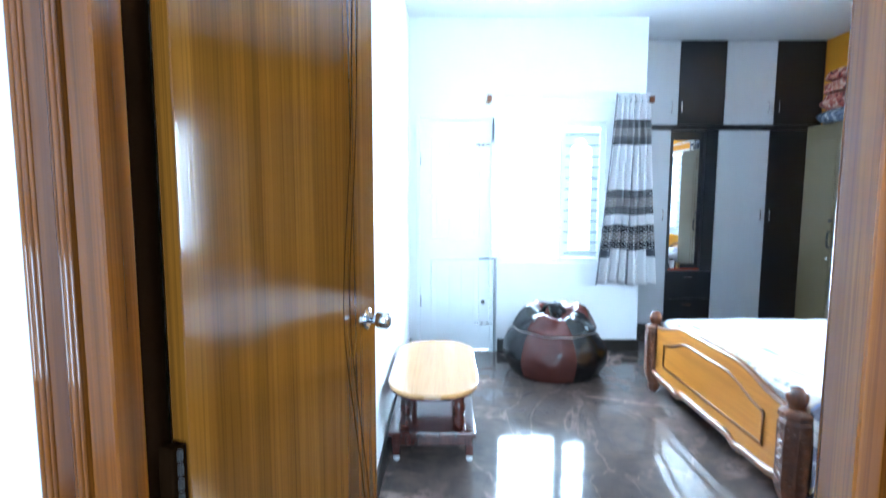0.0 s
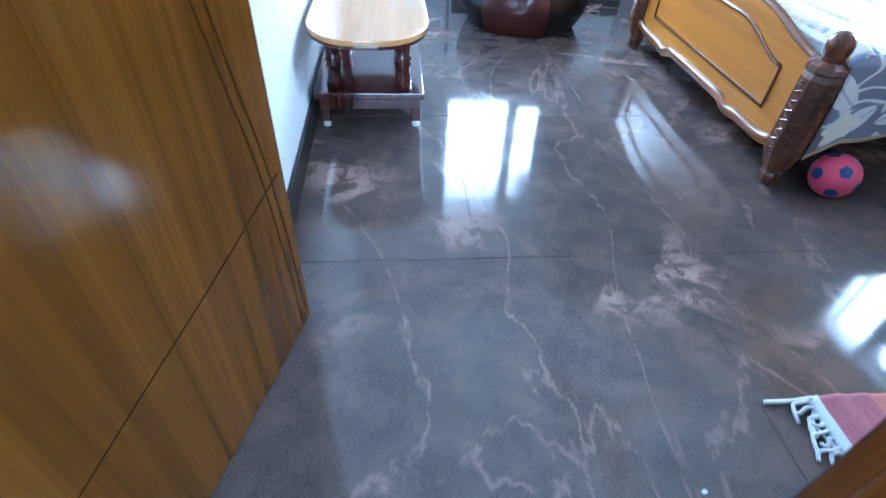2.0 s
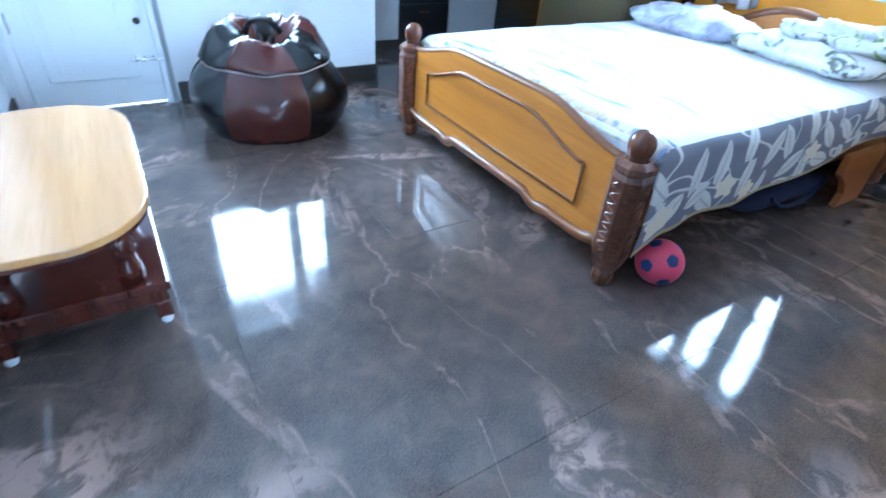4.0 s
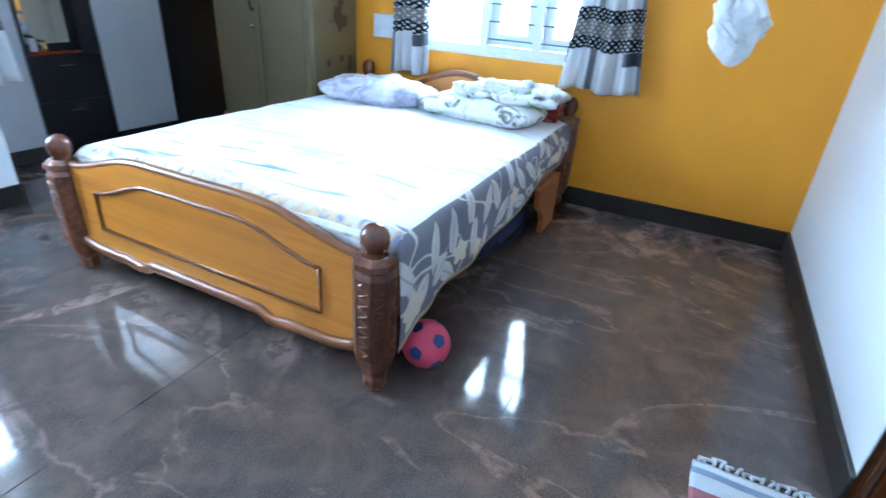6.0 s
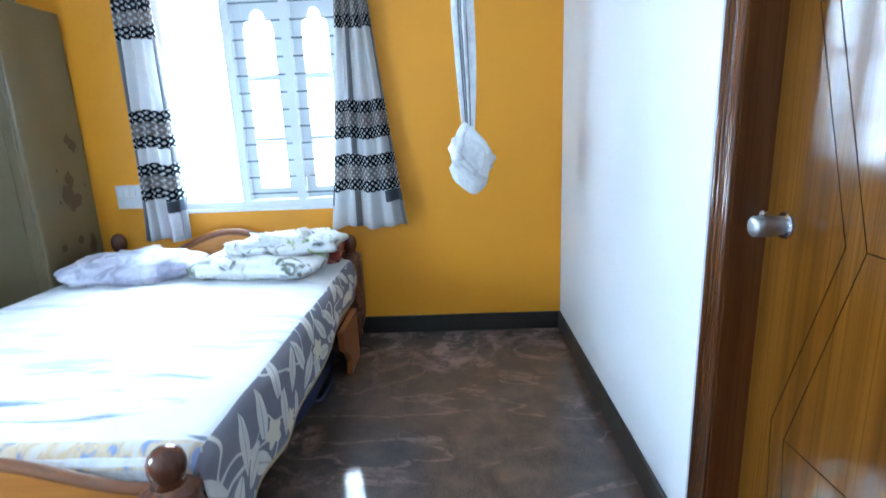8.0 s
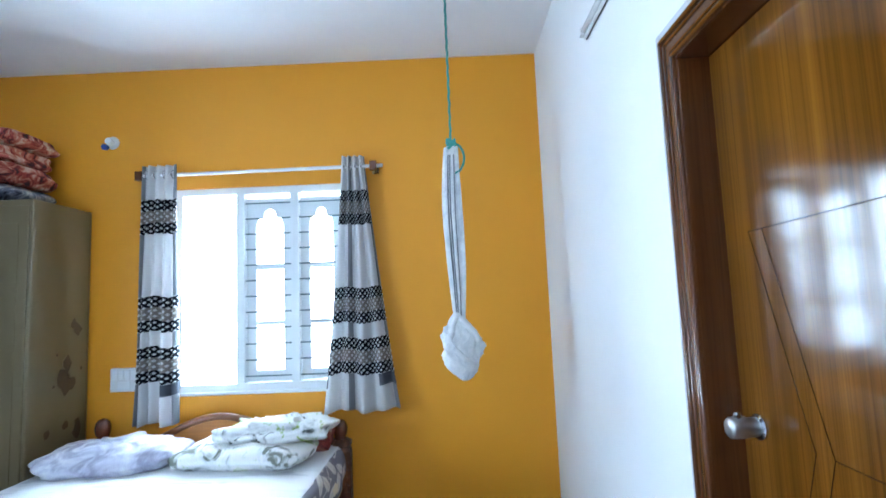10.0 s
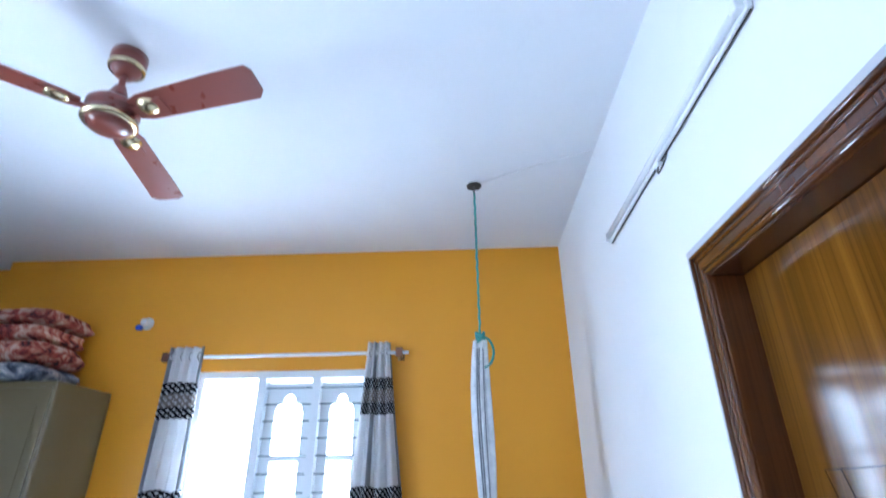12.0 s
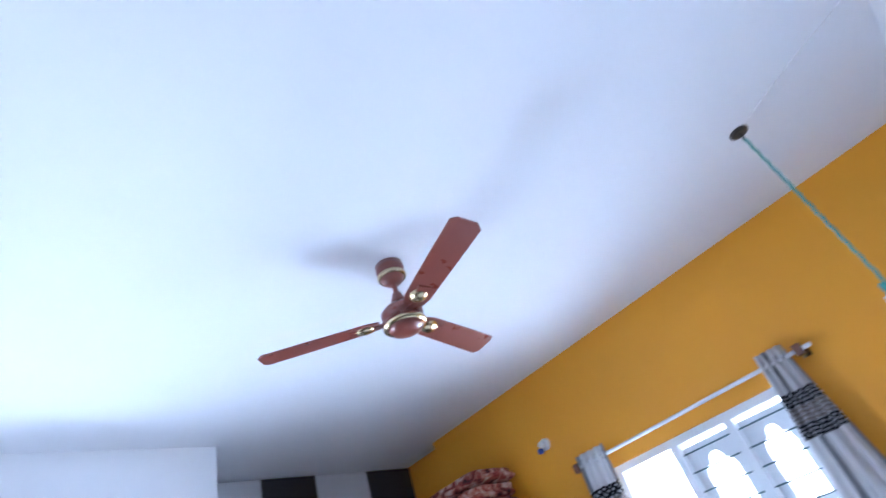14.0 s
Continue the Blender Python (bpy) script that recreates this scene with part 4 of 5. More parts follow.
cushion("pillow", (3.60, 2.50, 0.612), (0.44, 0.72, 0.15), 6, "pillow1", "flattened lilac-grey pillow on the bed", 1, 0.055)
cushion("pillow", (3.58, 1.76, 0.612), (0.44, 0.74, 0.14), -5, "pillow2", "pale pillow with green print on the bed", 2, 0.035)
cushion("folded_quilt", (3.66, 1.63, 0.695), (0.36, 0.60, 0.13), 8, "quilt", "crumpled dark-printed quilt on the pillow", 4, 0.085)
cushion("folded_cloth", (3.80, 1.42, 0.62), (0.16, 0.14, 0.16), 10, "blanket", "red folded cloth at the bed corner", 6, 0.03)

# under the bed
bag = thing("storage_bag", (3.2, 1.55, 0), "navy fabric bag under the bed", "bag")
part("body", sheet(30, 18, lambda a, b: (lambda p: (3.20 + p[0], 1.56 + p[1], max(0.001, 0.075 + p[2])))((0.42 * math.copysign(abs(math.cos(6.2832 * a)) ** 0.5, math.cos(6.2832 * a)) * max(0.0, math.cos(math.pi * (b - 0.5))) ** 0.5, 0.20 * math.copysign(abs(math.sin(6.2832 * a)) ** 0.5, math.sin(6.2832 * a)) * max(0.0, math.cos(math.pi * (b - 0.5))) ** 0.5, 0.075 * math.sin(math.pi * (b - 0.5)) + 0.008 * math.sin(19 * a)))), "navy", bag)
part("strap", tube(curve([(2.95, 1.37, 0.10), (3.05, 1.345, 0.05), (3.25, 1.345, 0.045), (3.40, 1.37, 0.10)]), 0.010, 6), "navy", bag, "navy carrying strap")

# ball by the bed post
ball = thing("ball", (2.062, 1.280, 0), "pink rubber ball with blue pentagon patches", "ball")
R, C = 0.087, Vector((2.062, 1.280, 0.088))
bm = bmesh.new()
bmesh.ops.create_icosphere(bm, subdivisions=4, radius=R, matrix=Matrix.Translation(C))
part("ball_skin", bm, "pink", ball, smooth=True)
ico = bmesh.new()
bmesh.ops.create_icosphere(ico, subdivisions=1, radius=1.0)
spin = Euler((radians(20), radians(35), radians(12))).to_matrix()
for d in [spin @ v.co.normalized() for v in ico.verts]:
    a = d.orthogonal().normalized()
    b = d.cross(a)
    bm = bmesh.new()
    mid = bm.verts.new(C + d * (R + 0.0022))
    rim, out = [], []
    for k in range(5):
        t = 2 * math.pi * k / 5
        w = (a * math.cos(t) + b * math.sin(t))
        rim.append(bm.verts.new(C + (d + w * 0.30).normalized() * (R + 0.0016)))
        w2 = (a * math.cos(t + math.pi / 5) + b * math.sin(t + math.pi / 5))
        out.append(bm.verts.new(C + (d + w2 * 0.262).normalized() * (R + 0.0016)))
    for k in range(5):
        bm.faces.new((mid, rim[k], out[k])), bm.faces.new((mid, out[k], rim[(k + 1) % 5]))
    part("patch", bm, "bluepatch", ball)
ico.free()

# ---- low table ----
table = thing("side_table", (0.25, 2.2, 0), "low table with pale oblong top and dark turned legs", "table")
TX, TY, HW, HL = 0.257, 2.125, 0.243, 0.492
outline = []
for cx, cy, a0 in ((1, 1, 0), (-1, 1, 90), (-1, -1, 180), (1, -1, 270)):
    rx, ry = 0.20, 0.24
    for k in range(9):
        t = radians(a0 + 90 * k / 8)
        outline.append((TX + cx * (HW - rx) + rx * math.cos(t), TY + cy * (HL - ry) + ry * math.sin(t)))
part("tabletop", slab(outline, 0.430, 0.452, None, 0.005), "tabletop", table, "pale veneered oblong top with a scuffed edge")
part("edge_band", slab([(TX + (x - TX) * 0.985, TY + (y - TY) * 0.99) for x, y in outline], 0.416, 0.4305, None, 0.003), "tableleg", table)
part("shelf", box(0.014, 0.486, 1.822, 2.60, 0.135, 0.165, 0.005, 2), "tableleg", table, "dark glossy lower shelf")
for y in (1.835, 2.57):
    part("apron", box(0.03, 0.466, y, y + 0.02, 0.085, 0.136, 0.003), "tableleg", table)
for x in (0.03, 0.452):
    part("apron", box(x, x + 0.02, 1.855, 2.57, 0.085, 0.136, 0.003), "tableleg", table)
for x in (0.105, 0.395):
    for y in (1.88, 2.46):
        part("leg", lathe([(0.036, 0.164), (0.036, 0.215), (0.028, 0.235), (0.030, 0.262), (0.038, 0.272), (0.030, 0.283), (0.039, 0.296), (0.029, 0.308), (0.030, 0.33), (0.036, 0.37), (0.036, 0.418)], 16, pose(x, y, 0)), "tableleg", table, "dark turned leg", True)
for x in (0.055, 0.452):
    for y in (1.853, 2.56):
        foot = part("foot", box(x - 0.022, x + 0.022, y - 0.022, y + 0.022, 0.028, 0.088, 0.004), "tableleg", table)
        part("castor", lathe([(0.014, 0.0), (0.017, 0.006), (0.017, 0.022), (0.010, 0.029)], 12, pose(x, y, 0)), "pvc", foot, "white plastic glide")

# ---- bean bag ----
bean = thing("bean_bag", (1.25, 3.34, 0), "slumped maroon and black leatherette bean bag", "bean bag")
BC = Vector((1.222, 3.345, 0))


def bean_at(theta, h):
    """h from 0 at the floor to 1 at the seam to 2 at the middle of the top."""
    wob = noise.noise(Vector((2.1 * math.cos(theta), 2.1 * math.sin(theta), 1.7 * h + 3)))
    fine = noise.noise(Vector((6 * math.cos(theta), 6 * math.sin(theta), 5 * h)))
    if h <= 1:
        r = 0.315 + 0.105 * math.sin(math.pi * min(1, h * 0.9 + 0.08)) ** 0.8
        z = 0.36 * h
        r += 0.018 * wob + 0.008 * fine
        z += 0.025 * wob * h
    else:
        k = h - 1
        r = (0.365 - 0.03 * k) * (1 - k) + 0.02 * k
        z = 0.36 + 0.185 * math.sin(math.pi * min(1.0, k * 0.86)) + 0.025 * wob
        pinch = math.cos(6 * theta) * math.sin(math.pi * k)
        r += 0.022 * pinch + 0.018 * wob * (1 - k)
        z += 0.012 * pinch + 0.015 * fine * math.sin(math.pi * k)
        if k > 0.5:
            z -= 0.20 * ((k - 0.5) / 0.5) ** 1.3
        z += 0.022 * abs(noise.noise(Vector((5 * math.cos(theta), 5 * math.sin(theta), 9 * k)))) * math.sin(math.pi * k)
        z -= 0.07 * math.sin(math.pi * k) * max(0, math.cos(theta + math.pi / 2))
    return BC + Vector((r * math.cos(theta), r * math.sin(theta), max(0.001, z)))


for k in range(6):
    a0, a1 = math.pi * 2 * k / 6 - 2 * math.pi / 3 - 0.32, 0
    step = math.pi / 3
    bm = sheet(14, 16, lambda a, b: tuple(bean_at(a0 + step * a, b)))
    part("side_panel", bm, "maroon" if k % 2 == 0 else "black", bean, smooth=True)
    bm = sheet(14, 18, lambda a, b: tuple(bean_at(a0 + step * a, 1 + b)))
    part("top_panel", bm, "maroon" if k % 2 == 0 else "black", bean, smooth=True)
    seam = tube([bean_at(a0, h / 12) + Vector((0, 0, 0)) for h in range(0, 24)], 0.0035, 5)
    part("seam", seam, "maroon", bean)
part("piping", tube([bean_at(2 * math.pi * i / 60, 1.0) + Vector((0.004 * math.cos(2 * math.pi * i / 60), 0.004 * math.sin(2 * math.pi * i / 60), 0.002)) for i in range(61)], 0.005, 6), "piping", bean, "pale shiny piping")
part("handle", tube(curve([BC + Vector(p) for p in ((-0.09, 0.05, 0.47), (-0.06, 0.04, 0.535), (0.03, 0.02, 0.54), (0.09, 0.0, 0.48))]), 0.016, 6), "black", bean, "black carrying strap")
part("tag", box(1.40, 1.43, 3.085, 3.092, 0.40, 0.425, 0.002), "pvc", bean, "small white tag")

# ---- almirah ----
alm = thing("steel_cupboard", (3.72, 3.42, 0), "khaki enamelled steel cupboard with scraped sticker marks", "cupboard")
part("body", box(3.512, 3.985, 2.940, 3.80, 0.06, 2.05, 0.012, 2), "steel", alm)
for y0, y1 in ((2.955, 3.365), (3.371, 3.786)):
    d = part("door", box(3.499, 3.514, y0, y1, 0.12, 2.01, 0.005, 2), "steel", alm)
    part("door_fold", box(3.495, 3.4995, y0 + 0.05, y1 - 0.05, 0.25, 1.91, 0.002), "steel", d)
part("handle", tube(curve([(3.499, 3.42, 1.02), (3.472, 3.42, 1.03), (3.472, 3.42, 1.14), (3.499, 3.42, 1.15)]), 0.008, 8), "dark", alm, "dark metal handle")
part("lock", lathe([(0.016, 0), (0.016, 0.012), (0.008, 0.02)], 12, pose(3.497, 3.43, 1.24, 0, -90, 0)), "dark", alm, "round lock")
part("hasp", lathe([(0.014, 0), (0.014, 0.014), (0.006, 0.022)], 12, pose(3.497, 3.43, 0.92, 0, -90, 0)), "chrome", alm)
for x in (3.53, 3.93):
    for y in (2.96, 3.74):
        part("foot", box(x, x + 0.035, y, y + 0.035, 0, 0.061), "dark", alm)
rnd = random.Random(4)
for x, z, s in ((3.78, 1.00, 0.080), (3.80, 1.10, 0.050), (3.84, 0.98, 0.045), (3.88, 1.30, 0.045), (3.90, 0.70, 0.055), (3.66, 0.72, 0.035), (3.85, 1.33, 0.035), (3.72, 1.16, 0.010), (3.92, 1.06, 0.010), (3.70, 0.98, 0.012), (3.80, 0.74, 0.03)):
    m = 9
    o = [(x + s * (0.6 + 0.6 * rnd.random()) * math.cos(2 * math.pi * k / m) * 0.7, z + s * (0.6 + 0.6 * rnd.random()) * math.sin(2 * math.pi * k / m)) for k in range(m)]
    part("scraped_mark", slab(o, 2.9378, 2.9402, TO_XZ), "rust", alm, "bare brown sticker scar")


def bedding(at, size, material, label, seed):
    ob = thing("folded_blanket", at, label, "blanket")
    x, y, z = at

    def place(a, b):
        u, v = 2 * math.pi * a, math.pi * (b - 0.5)
        sg = lambda w, e: math.copysign(abs(w) ** e, w)
        p = Vector((sg(math.cos(v), 0.35) * sg(math.cos(u), 0.35) * size[0] / 2, sg(math.cos(v), 0.35) * sg(math.sin(u), 0.35) * size[1] / 2, sg(math.sin(v), 0.6) * size[2] / 2))
        q = p + p.normalized() * (0.018 * noise.noise(p * 12 + Vector((seed, 0, 0))) + 0.012 * math.sin(p.z * 90 + seed))
        return (q.x + x, q.y + y, max(z, q.z + z + size[2] / 2))

    bm = sheet(40, 22, place)
    bmesh.ops.remove_doubles(bm, verts=bm.verts, dist=0.0005)
    part("cloth", bm, material, ob, smooth=True)


bedding((3.73, 3.43, 2.051), (0.46, 0.62, 0.12), "blanket2", "folded grey and blue blanket on the cupboard", 1.0)
bedding((3.73, 3.42, 2.165), (0.45, 0.62, 0.13), "blanket", "folded red printed blanket on the cupboard", 2.0)
bedding((3.74, 3.44, 2.290), (0.43, 0.58, 0.11), "blanket", "folded dark red blanket in the pile", 4.0)
bedding((3.74, 3.41, 2.395), (0.44, 0.58, 0.10), "blanket", "folded red printed blanket on the pile", 3.0)

# ---- wardrobe wall ----
WY = 4.52


def handle(ob, x, z, side):
    part("handle", tube(curve([(x, WY - 0.018, z - 0.05), (x, WY - 0.042, z - 0.045), (x, WY - 0.042, z + 0.045), (x, WY - 0.018, z + 0.05)]), 0.005, 6), "chrome", ob, "slim chrome handle")


def unit(name, x0, x1, z0, z1, material, label, hx, hz):
    ob = thing(name, ((x0 + x1) / 2, WY + 0.3, z0), label, "wardrobe", "wardrobe units")
    part("body", box(x0 + 0.002, x1 - 0.002, WY, 5.13, z0, z1 - 0.002), "lamblack", ob)
    d = part("door", box(x0 + 0.003, x1 - 0.003, WY - 0.019, WY - 0.001, z0 + 0.003, z1 - 0.003, 0.0015), material, ob)
    handle(d, hx, hz, 0)
    return ob


unit("loft_cabinet", 2.15, 2.675, 2.165, 2.998, "lamwhite", "pale grey laminate loft cabinet", 2.60, 2.34)
unit("loft_cabinet", 2.675, 3.14, 2.165, 2.998, "lamblack", "black wood-grain laminate loft cabinet", 2.70, 2.34)
unit("loft_cabinet", 3.14, 3.645, 2.165, 2.998, "lamwhite", "pale grey laminate loft cabinet", 3.575, 2.34)
unit("loft_cabinet", 3.645, 4.130, 2.165, 2.998, "lamblack", "black wood-grain laminate loft cabinet", 3.68, 2.34)
unit("wardrobe_unit", 2.15, 2.615, 0.10, 2.115, "lamwhite", "tall pale grey laminate wardrobe door", 2.555, 1.25)
unit("wardrobe_unit", 3.10, 3.615, 0.10, 2.115, "lamwhite", "tall pale grey laminate wardrobe door", 3.555, 1.25)
unit("wardrobe_unit", 3.615, 4.130, 0.10, 2.115, "lamblack", "tall black wood-grain wardrobe door", 3.645, 1.25)
ledge = thing("wardrobe_ledge", (3.07, WY, 2.14), "dark ledge between wardrobe and loft", "ledge")
part("board", box(2.14, 4.130, WY - 0.03, 5.12, 2.117, 2.163, 0.003), "lamblack", ledge)
plinth = thing("wardrobe_plinth", (3.07, WY, 0), "dark recessed wardrobe plinth on the floor", "plinth")
part("board", box(2.14, 4.13, WY + 0.02, 5.12, 0.0, 0.098), "skirting", plinth)

dress = thing("dressing_unit", (2.84, WY, 0.1), "black dressing unit with mirror and drawers", "dressing table")
part("base", box(2.617, 3.098, WY, 5.13, 0.10, 0.665), "lamblack", dress)
for z0, z1 in ((0.105, 0.37), (0.376, 0.66)):
    d = part("drawer", box(2.621, 3.094, WY - 0.018, WY - 0.001, z0, z1, 0.002), "lamblack", dress)
    part("handle", tube([(2.80, WY - 0.032, z1 - 0.06), (2.89, WY - 0.032, z1 - 0.06)], 0.005, 6), "chrome", d, "slim chrome handle")
part("side", box(2.617, 2.650, WY, 5.13, 0.667, 2.115), "lamblack", dress)
part("side", box(2.985, 3.098, WY, 5.13, 0.667, 2.115), "lamblack", dress)
part("back", box(2.651, 2.984, WY + 0.06, WY + 0.08, 0.667, 2.115), "lamblack", dress)
part("mirror", box(2.660, 2.945, WY + 0.050, WY + 0.058, 0.735, 2.02, 0.001), "mirror", dress, "tall clear mirror")
shelfcloth = thing("shelf_cloth", (2.82, WY + 0.07, 0.667), "orange-red cloth lying on the dressing shelf", "cloth")
part("cloth", sheet(20, 12, lambda a, b: (2.645 + 0.335 * a, WY - 0.006 + 0.05 * b, 0.672 + 0.016 * (noise.noise(Vector((a * 5, b * 4, 1))) + 0.6)), 0.004), "redcloth", shelfcloth)
for x, h, mt, lb in ((2.70, 0.10, "pvc", "small white bottle on the dressing shelf"), (2.76, 0.07, "brass", "small amber jar on the dressing shelf")):
    o = thing("bottle", (x, WY + 0.025, 0.70), lb, "bottle")
    part("body", lathe([(0.020, 0.692), (0.021, 0.70), (0.021, 0.69 + h * 0.75), (0.010, 0.69 + h * 0.82)], 14, pose(x, WY + 0.025, 0)), mt, o, smooth=True)
    part("cap", lathe([(0.011, 0.69 + h * 0.82), (0.011, 0.69 + h)], 12, pose(x, WY + 0.025, 0)), "dark", o)

# ---- ceiling fan ----
FC = (2.132, 1.914)
fan = thing("ceiling_fan", (FC[0], FC[1], H), "red-brown ceiling fan with pale gold trims", "ceiling fan")
FZ = 2.727
part("canopy", lathe([(0.062, H), (0.064, H - 0.03), (0.058, H - 0.07), (0.035, H - 0.10), (0.014, H - 0.105)][::-1], 24, pose(*FC, 0)), "fan", fan, smooth=True)
part("canopy_ring", lathe([(0.060, H - 0.075), (0.064, H - 0.070), (0.064, H - 0.058), (0.060, H - 0.053)], 24, pose(*FC, 0)), "gold", fan, "pale gold ring")
part("down_rod", lathe([(0.012, FZ + 0.09), (0.012, H - 0.10)], 12, pose(*FC, 0)), "fan", fan)
part("coupler", lathe([(0.030, FZ + 0.06), (0.034, FZ + 0.08), (0.020, FZ + 0.12)], 16, pose(*FC, 0)), "fan", fan)
part("motor", lathe([(0.055, FZ - 0.045), (0.086, FZ - 0.034), (0.088, FZ - 0.022), (0.080, FZ - 0.016), (0.078, FZ - 0.004), (0.089, FZ + 0.003), (0.089, FZ + 0.026), (0.068, FZ + 0.048), (0.03, FZ + 0.060)], 32, pose(*FC, 0)), "fan", fan, smooth=True)
part("trim_ring", lathe([(0.078, FZ - 0.050), (0.092, FZ - 0.044), (0.094, FZ - 0.036), (0.086, FZ - 0.030)], 32, pose(*FC, 0)), "gold", fan, "pale gold trim ring", True)
part("cap", lathe([(0.010, FZ - 0.080), (0.045, FZ - 0.074), (0.068, FZ - 0.062), (0.079, FZ - 0.048)], 32, pose(*FC, 0)), "fan", fan, "domed red-brown cap", True)
for ang in FAN_TURNS:
    m = pose(*FC, FZ, 0, 0, ang)
    half = [(0.100, 0.040), (0.150, 0.054), (0.43, 0.062), (0.575, 0.066), (0.600, 0.040)]
    o = [(x, y) for x, y in half] + [(0.604, -0.04), (0.588, -0.063)] + [(x, -y) for x, y in half[-3::-1]]
    blade = part("blade", slab(o, -0.003, 0.003, m @ pose(0, 0, -0.005, -11, 0, 0)), "fan", fan)
    part("arm", slab([(0.075, 0.022), (0.12, 0.014), (0.23, 0.030), (0.23, -0.030), (0.12, -0.014), (0.075, -0.022)], -0.004, 0.002, m @ pose(0, 0, -0.010, -8, 0, 0)), "fan", blade)
    part("medallion", lathe([(0.004, -0.034), (0.026, -0.030), (0.040, -0.016), (0.042, -0.006)], 20, m @ pose(0.165, 0, 0.004, -11, 0, 0) @ Matrix.Diagonal((1.15, 0.95, 0.8, 1))), "gold", blade, "pale gold oval medallion", True)

# ---- cloth hanging from a ceiling hook ----
HX, HY = 3.155, 0.594
hookt = thing("ceiling_hook", (HX, HY, H), "dark iron hook plate on the ceiling", "hook")
part("plate", lathe([(0.030, H - 0.014), (0.040, H - 0.008), (0.042, H)], 18, pose(HX, HY, 0)), "dark", hookt)
part("ring", tube([(HX + 0.016 * math.cos(t), HY, H - 0.03 + 0.02 * math.sin(t)) for t in [6.2832 * k / 16 for k in range(17)]], 0.004, 6), "dark", hookt)
rope = thing("rope", (HX, HY, 2.1), "teal nylon rope tied to the ceiling hook", "rope")
part("strand", tube([(HX + 0.0016 * math.sin(k * 1.3), HY + 0.0016 * math.cos(k * 1.3), H - 0.04 - (H - 0.04 - 2.16) * k / 60) for k in range(61)], 0.0062, 8), "rope", rope)
bm = bmesh.new()
for k in range(3):
    tube([(HX + 0.018 * math.cos(t + k), HY + 0.018 * math.sin(t + k), 2.145 + 0.014 * (k - 1) + 0.010 * math.sin(2 * t + k)) for t in [6.2832 * i / 14 for i in range(15)]], 0.008, 6, bm)
part("knot", bm, "rope", rope, "tight teal knot", True)
part("loop", tube(curve([(HX, HY, 2.16), (HX + 0.004, HY - 0.045, 2.13), (HX, HY - 0.062, 2.075), (HX - 0.005, HY - 0.045, 2.02), (HX - 0.01, HY - 0.012, 1.995)]), 0.006, 8), "rope", rope, "slack teal loop", True)

cl = thing("hanging_cloth", (HX, HY, 1.04), "white striped cotton cloth knotted into a bundle", "cloth")


def strip_at(a, b):
    t = 2 * math.pi * a
    z = 2.13 - (2.13 - 1.27) * b
    w = 0.016 + 0.028 * math.sin(math.pi * min(1, 0.14 + b * 0.80)) ** 0.8
    rr = w * (1 + 0.16 * math.sin(6 * t + 2 * b) + 0.08 * math.sin(11 * t - 3 * b))
    return (HX + 0.55 * rr * math.cos(t), HY + rr * math.sin(t) + 0.006 * math.sin(5 * b), z)


part("twisted_length", sheet(64, 40, strip_at), "hang", cl, "long gathered length of cloth", True)
for a in (0.42, 0.47, 0.55):
    part("stripe", tube([Vector(strip_at(a, 0.05 + 0.9 * k / 24)) + Vector((-0.002, 0, 0)) for k in range(25)], 0.0034, 5), "grey", cl, "grey woven stripe")


def bundle_at(a, b):
    u, v = 2 * math.pi * a, math.pi * (b - 0.5)
    p = Vector((math.cos(v) * math.cos(u), math.cos(v) * math.sin(u), math.sin(v)))
    # a hanging drop, wrapped by slanting folds
    wrap = 0.5 + 0.5 * math.sin(3 * u + 6.5 * p.z + 1.6 * noise.noise(p * 2.5))
    r = 0.90 + 0.12 * noise.noise(p * 1.8 + Vector((4, 0, 0))) + 0.30 * wrap ** 1.5 * math.cos(v) + 0.16 * abs(noise.noise(p * 4.5)) + 0.08 * noise.noise(p * 9) - 0.12
    slim = 1 - 0.52 * max(0.0, p.z) ** 1.3 - 0.12 * max(0.0, -p.z)
    return (HX + p.x * 0.088 * r * slim, HY - 0.010 + 0.012 * p.z + p.y * 0.100 * r * slim, 1.168 + p.z * 0.160 * (0.94 + 0.06 * r))


bm = sheet(56, 36, bundle_at)
bmesh.ops.remove_doubles(bm, verts=bm.verts, dist=0.0004)
part("knotted_end", bm, "hang", cl, "crumpled knotted bundle", True)
for k, (dy, dz, tw) in enumerate(((0.045, 0.05, 0.4), (-0.05, -0.01, 1.6), (0.0, 0.075, 2.6))):
    pts = [Vector(bundle_at(0.5 + dy + 0.16 * math.cos(t + tw), 0.5 + dz * 2 + 0.22 * math.sin(t))) + Vector((-0.006, 0, 0)) for t in [3.6 * i / 20 for i in range(21)]]
    part("fold", tube(pts, 0.016, 7), "hang", cl, smooth=True)

# ---- things on the walls ----
tl = thing("tube_light", (2.2, 0.03, 2.5), "unlit white tube light batten on the wall", "tube light")
part("batten", box(1.56, 2.80, 0.0, 0.018, 2.464, 2.502, 0.004), "pvc", tl)
# no real cord: a dark bar added to draw the batten's lower shadow line
part("cord", tube([(1.565, 0.006, 2.462), (2.795, 0.006, 2.462)], 0.0024, 6), "dark", tl, "added thin dark bar for the shadow line under the batten")
part("tube", tube([(1.59, 0.024, 2.484), (2.77, 0.024, 2.484)], 0.012, 14), "tube", tl, "white glass tube", True)
for x in (1.565, 2.765):
    part("end_cap", box(x, x + 0.03, 0.014, 0.038, 2.468, 2.500, 0.005, 2), "pvc", tl)
part("starter_clip", box(2.15, 2.18, 0.002, 0.022, 2.436, 2.4575, 0.003), "pvc", tl)
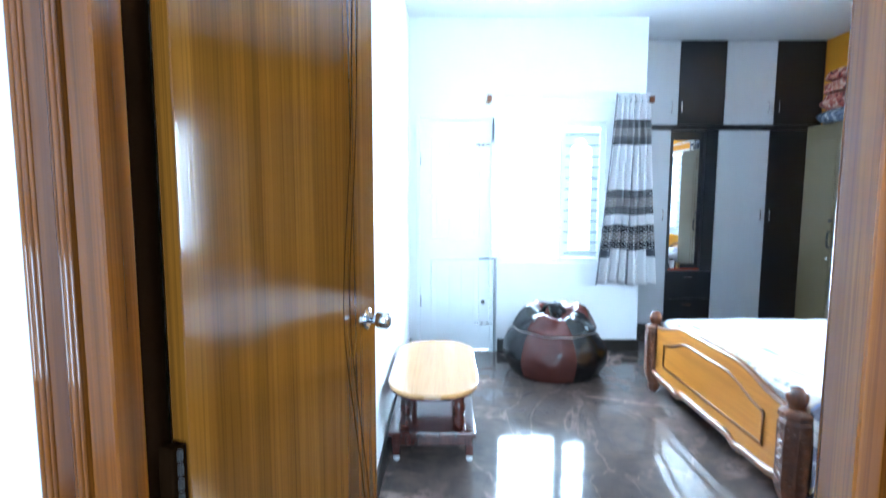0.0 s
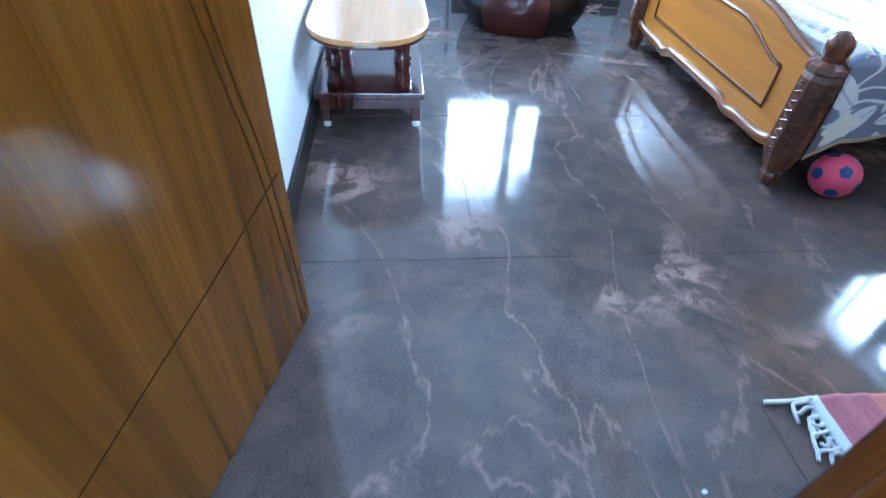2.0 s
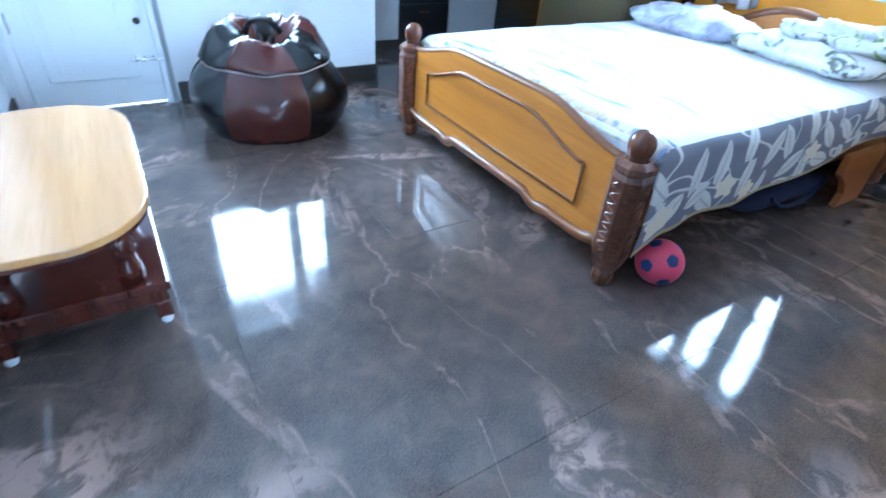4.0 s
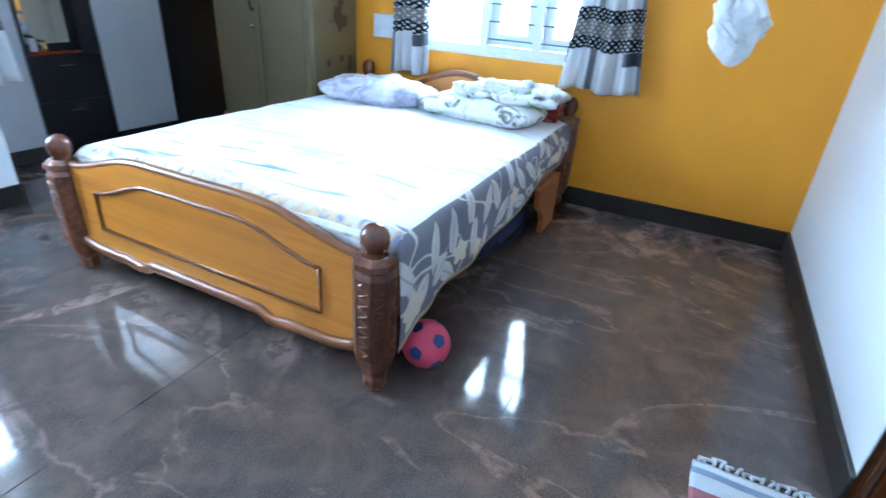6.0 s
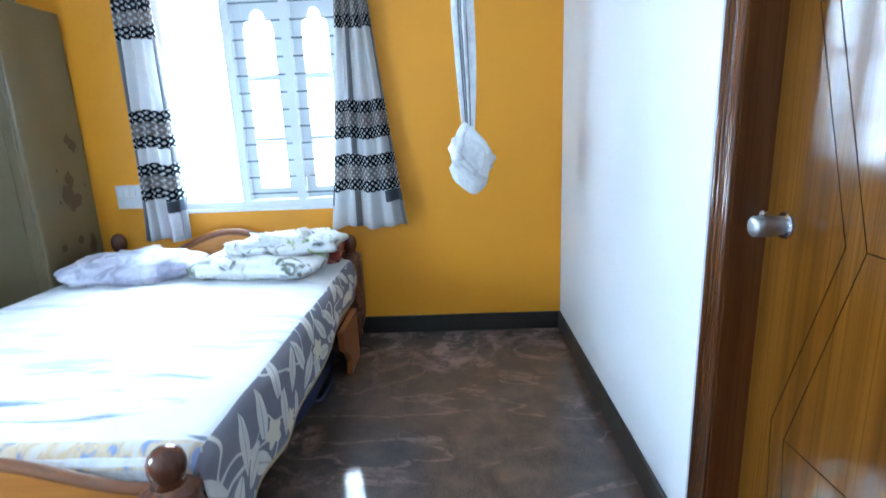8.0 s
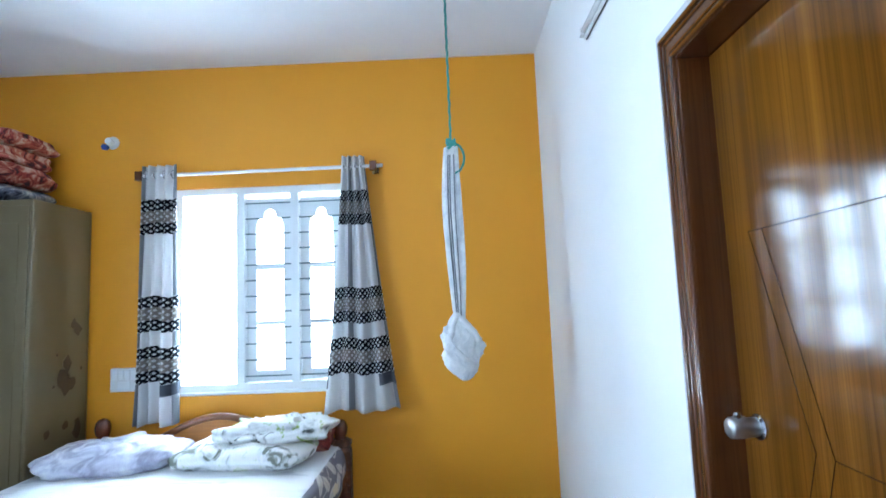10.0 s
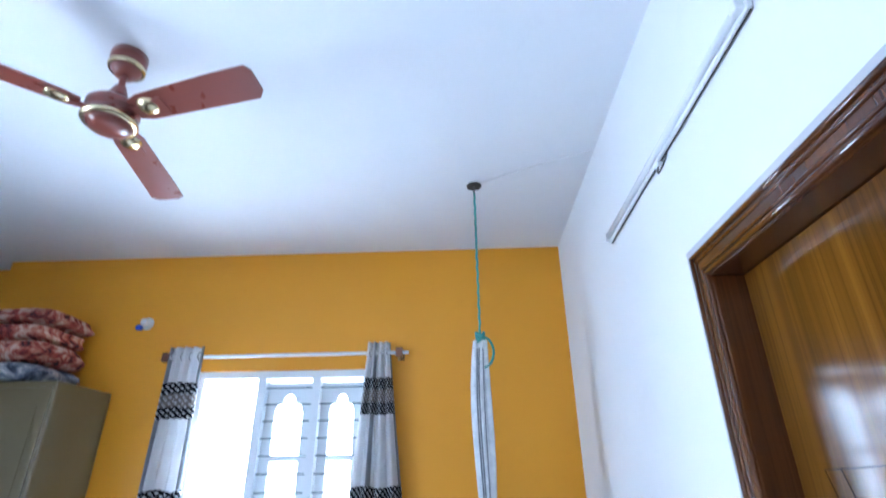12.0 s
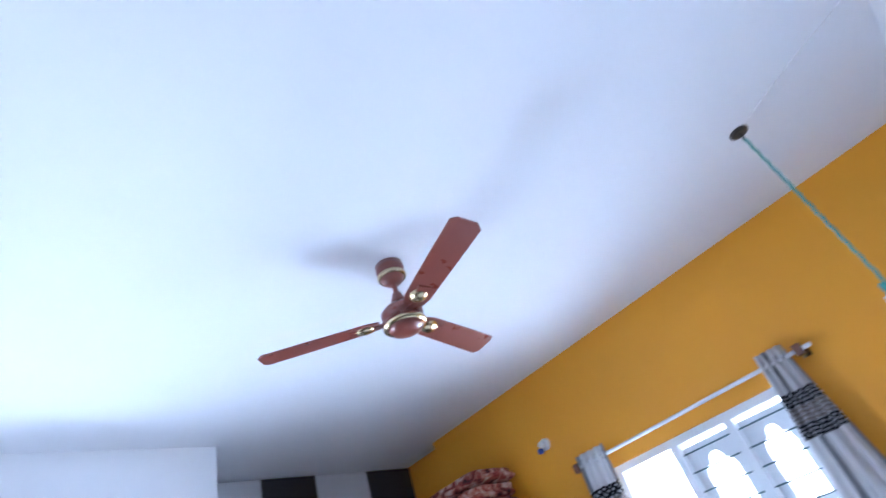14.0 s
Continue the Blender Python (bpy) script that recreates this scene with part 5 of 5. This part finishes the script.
part("wire", tube(curve([(2.16, 0.018, 2.44), (2.12, 0.04, 2.39), (2.08, 0.03, 2.41), (2.10, 0.010, 2.452)]), 0.0025, 5), "dark", tl, "thin loose wire")

sw = thing("switch_board", (3.99, 2.71, 0.96), "white plastic switch board on the orange wall", "switch board")
part("plate", box(3.986, 4.0, 2.620, 2.800, 0.892, 1.040, 0.005, 2), "pvc", sw)
for k in range(4):
    part("switch", box(3.981, 3.9865, 2.632 + 0.040 * k, 2.664 + 0.040 * k, 0.967, 1.026, 0.002), "enamel", sw)
part("socket", box(3.983, 3.9865, 2.67, 2.75, 0.902, 0.957, 0.002), "enamel", sw)

lh = thing("bulb_holder", (3.97, 2.81, 2.45), "white bulb holder with blue cap on the wall", "bulb holder")
part("base", lathe([(0.042, 0), (0.042, 0.010), (0.028, 0.018)], 20, pose(4.0, 2.823, 2.512, 0, -90, 0)), "pvc", lh)
part("socket", lathe([(0.022, 0.015), (0.024, 0.05), (0.020, 0.058)], 16, pose(4.0, 2.823, 2.512, 0, -90, 0)), "pvc", lh)
part("cap", lathe([(0.018, 0.0), (0.020, 0.03), (0.010, 0.036)], 14, pose(3.975, 2.85, 2.478, 0, -100, 0)), "blue", lh, "small blue cap")

wire = thing("ceiling_cable", (3.05, 0.3, H), "thin grey cable run along the ceiling", "cable")
part("cable", tube([(HX - 0.03, HY - 0.04, H - 0.003), (2.98, 0.30, H - 0.003), (2.86, 0.012, H - 0.003), (2.845, 0.006, H - 0.05)], 0.003, 5), "pvc", wire)

# ---- rag rug ----
rug = thing("rag_rug", (1.73, 0.24, 0), "woven rag rug with coloured bands and fringe", "rug")
RX0, RX1, RY0, RY1 = 1.395, 2.085, 0.045, 0.378
part("weave", sheet(40, 26, lambda a, b: (RX0 + (RX1 - RX0) * a, RY0 + (RY1 - RY0) * b + 0.006 * math.sin(9 * a), 0.010 + 0.003 * math.sin(60 * a) + 0.004 * noise.noise(Vector((a * 6, b * 5, 0)))), 0.008), "rug", rug)
rnd = random.Random(9)
for end, sx in ((RX0, -1), (RX1, 1)):
    for k in range(16):
        y = RY0 + (RY1 - RY0) * (k + 0.5) / 16
        ln = (0.035 + 0.04 * rnd.random()) if sx < 0 else 0.02 + 0.02 * rnd.random()
        pts = [(end, y, 0.011), (end + sx * ln * 0.4, y - 0.01 + 0.02 * rnd.random(), 0.016), (end + sx * ln * 0.8, y - 0.02 * rnd.random() * (1 if sx < 0 else 0.9), 0.010), (end + sx * ln, y - 0.06 * rnd.random() * (1 if sx < 0 else 0.6), 0.007)]
        part("tassel", tube(curve(pts, 4), 0.0052, 5), "fringe", rug, smooth=True)
part("loose_cord", tube(curve([(1.41, 0.375, 0.012), (1.36, 0.37, 0.010), (1.283, 0.372, 0.007)], 5), 0.006, 6), "fringe", rug, "frayed loose cord", True)
part("loose_cord", tube(curve([(1.385, 0.33, 0.014), (1.37, 0.30, 0.010), (1.39, 0.24, 0.007)], 5), 0.005, 6), "fringe", rug, "frayed loose cord", True)

# small litter on the floor
for x, y in ((1.02, 0.16), (2.35, 1.75)):
    o = thing("paper_scrap", (x, y, 0), "tiny white paper scrap on the floor", "scrap")
    part("scrap", slab([(x, y), (x + 0.012, y + 0.003), (x + 0.009, y + 0.011), (x - 0.002, y + 0.008)], 0.0005, 0.0025), "pvc", o)

# ---- floor slabs ----
floor = tagged(link("floor", box(-0.25, 4.14, -0.011, 5.14, -0.10, -0.004), "joint"), "polished dark brown stone slab floor with pale veins", "floor", "", "structure")
ROWS = ((-0.010, 0.945, (-0.24, 1.274, 2.80, 3.999)), (0.945, 1.945, (-0.24, 0.62, 2.25, 3.999)), (1.945, 2.95, (-0.24, 1.30, 2.95, 3.999)), (2.95, 3.95, (-0.24, 0.72, 2.30, 3.999)), (3.95, 5.135, (2.0, 4.139)))
for y0, y1, cuts in ROWS:
    for x0, x1 in zip(cuts, cuts[1:]):
        part("slab", box(x0 + 0.0008, x1 - 0.0008, y0 + 0.0008, y1 - 0.0008, -0.022, 0.0, 0.0006), "floor", floor)
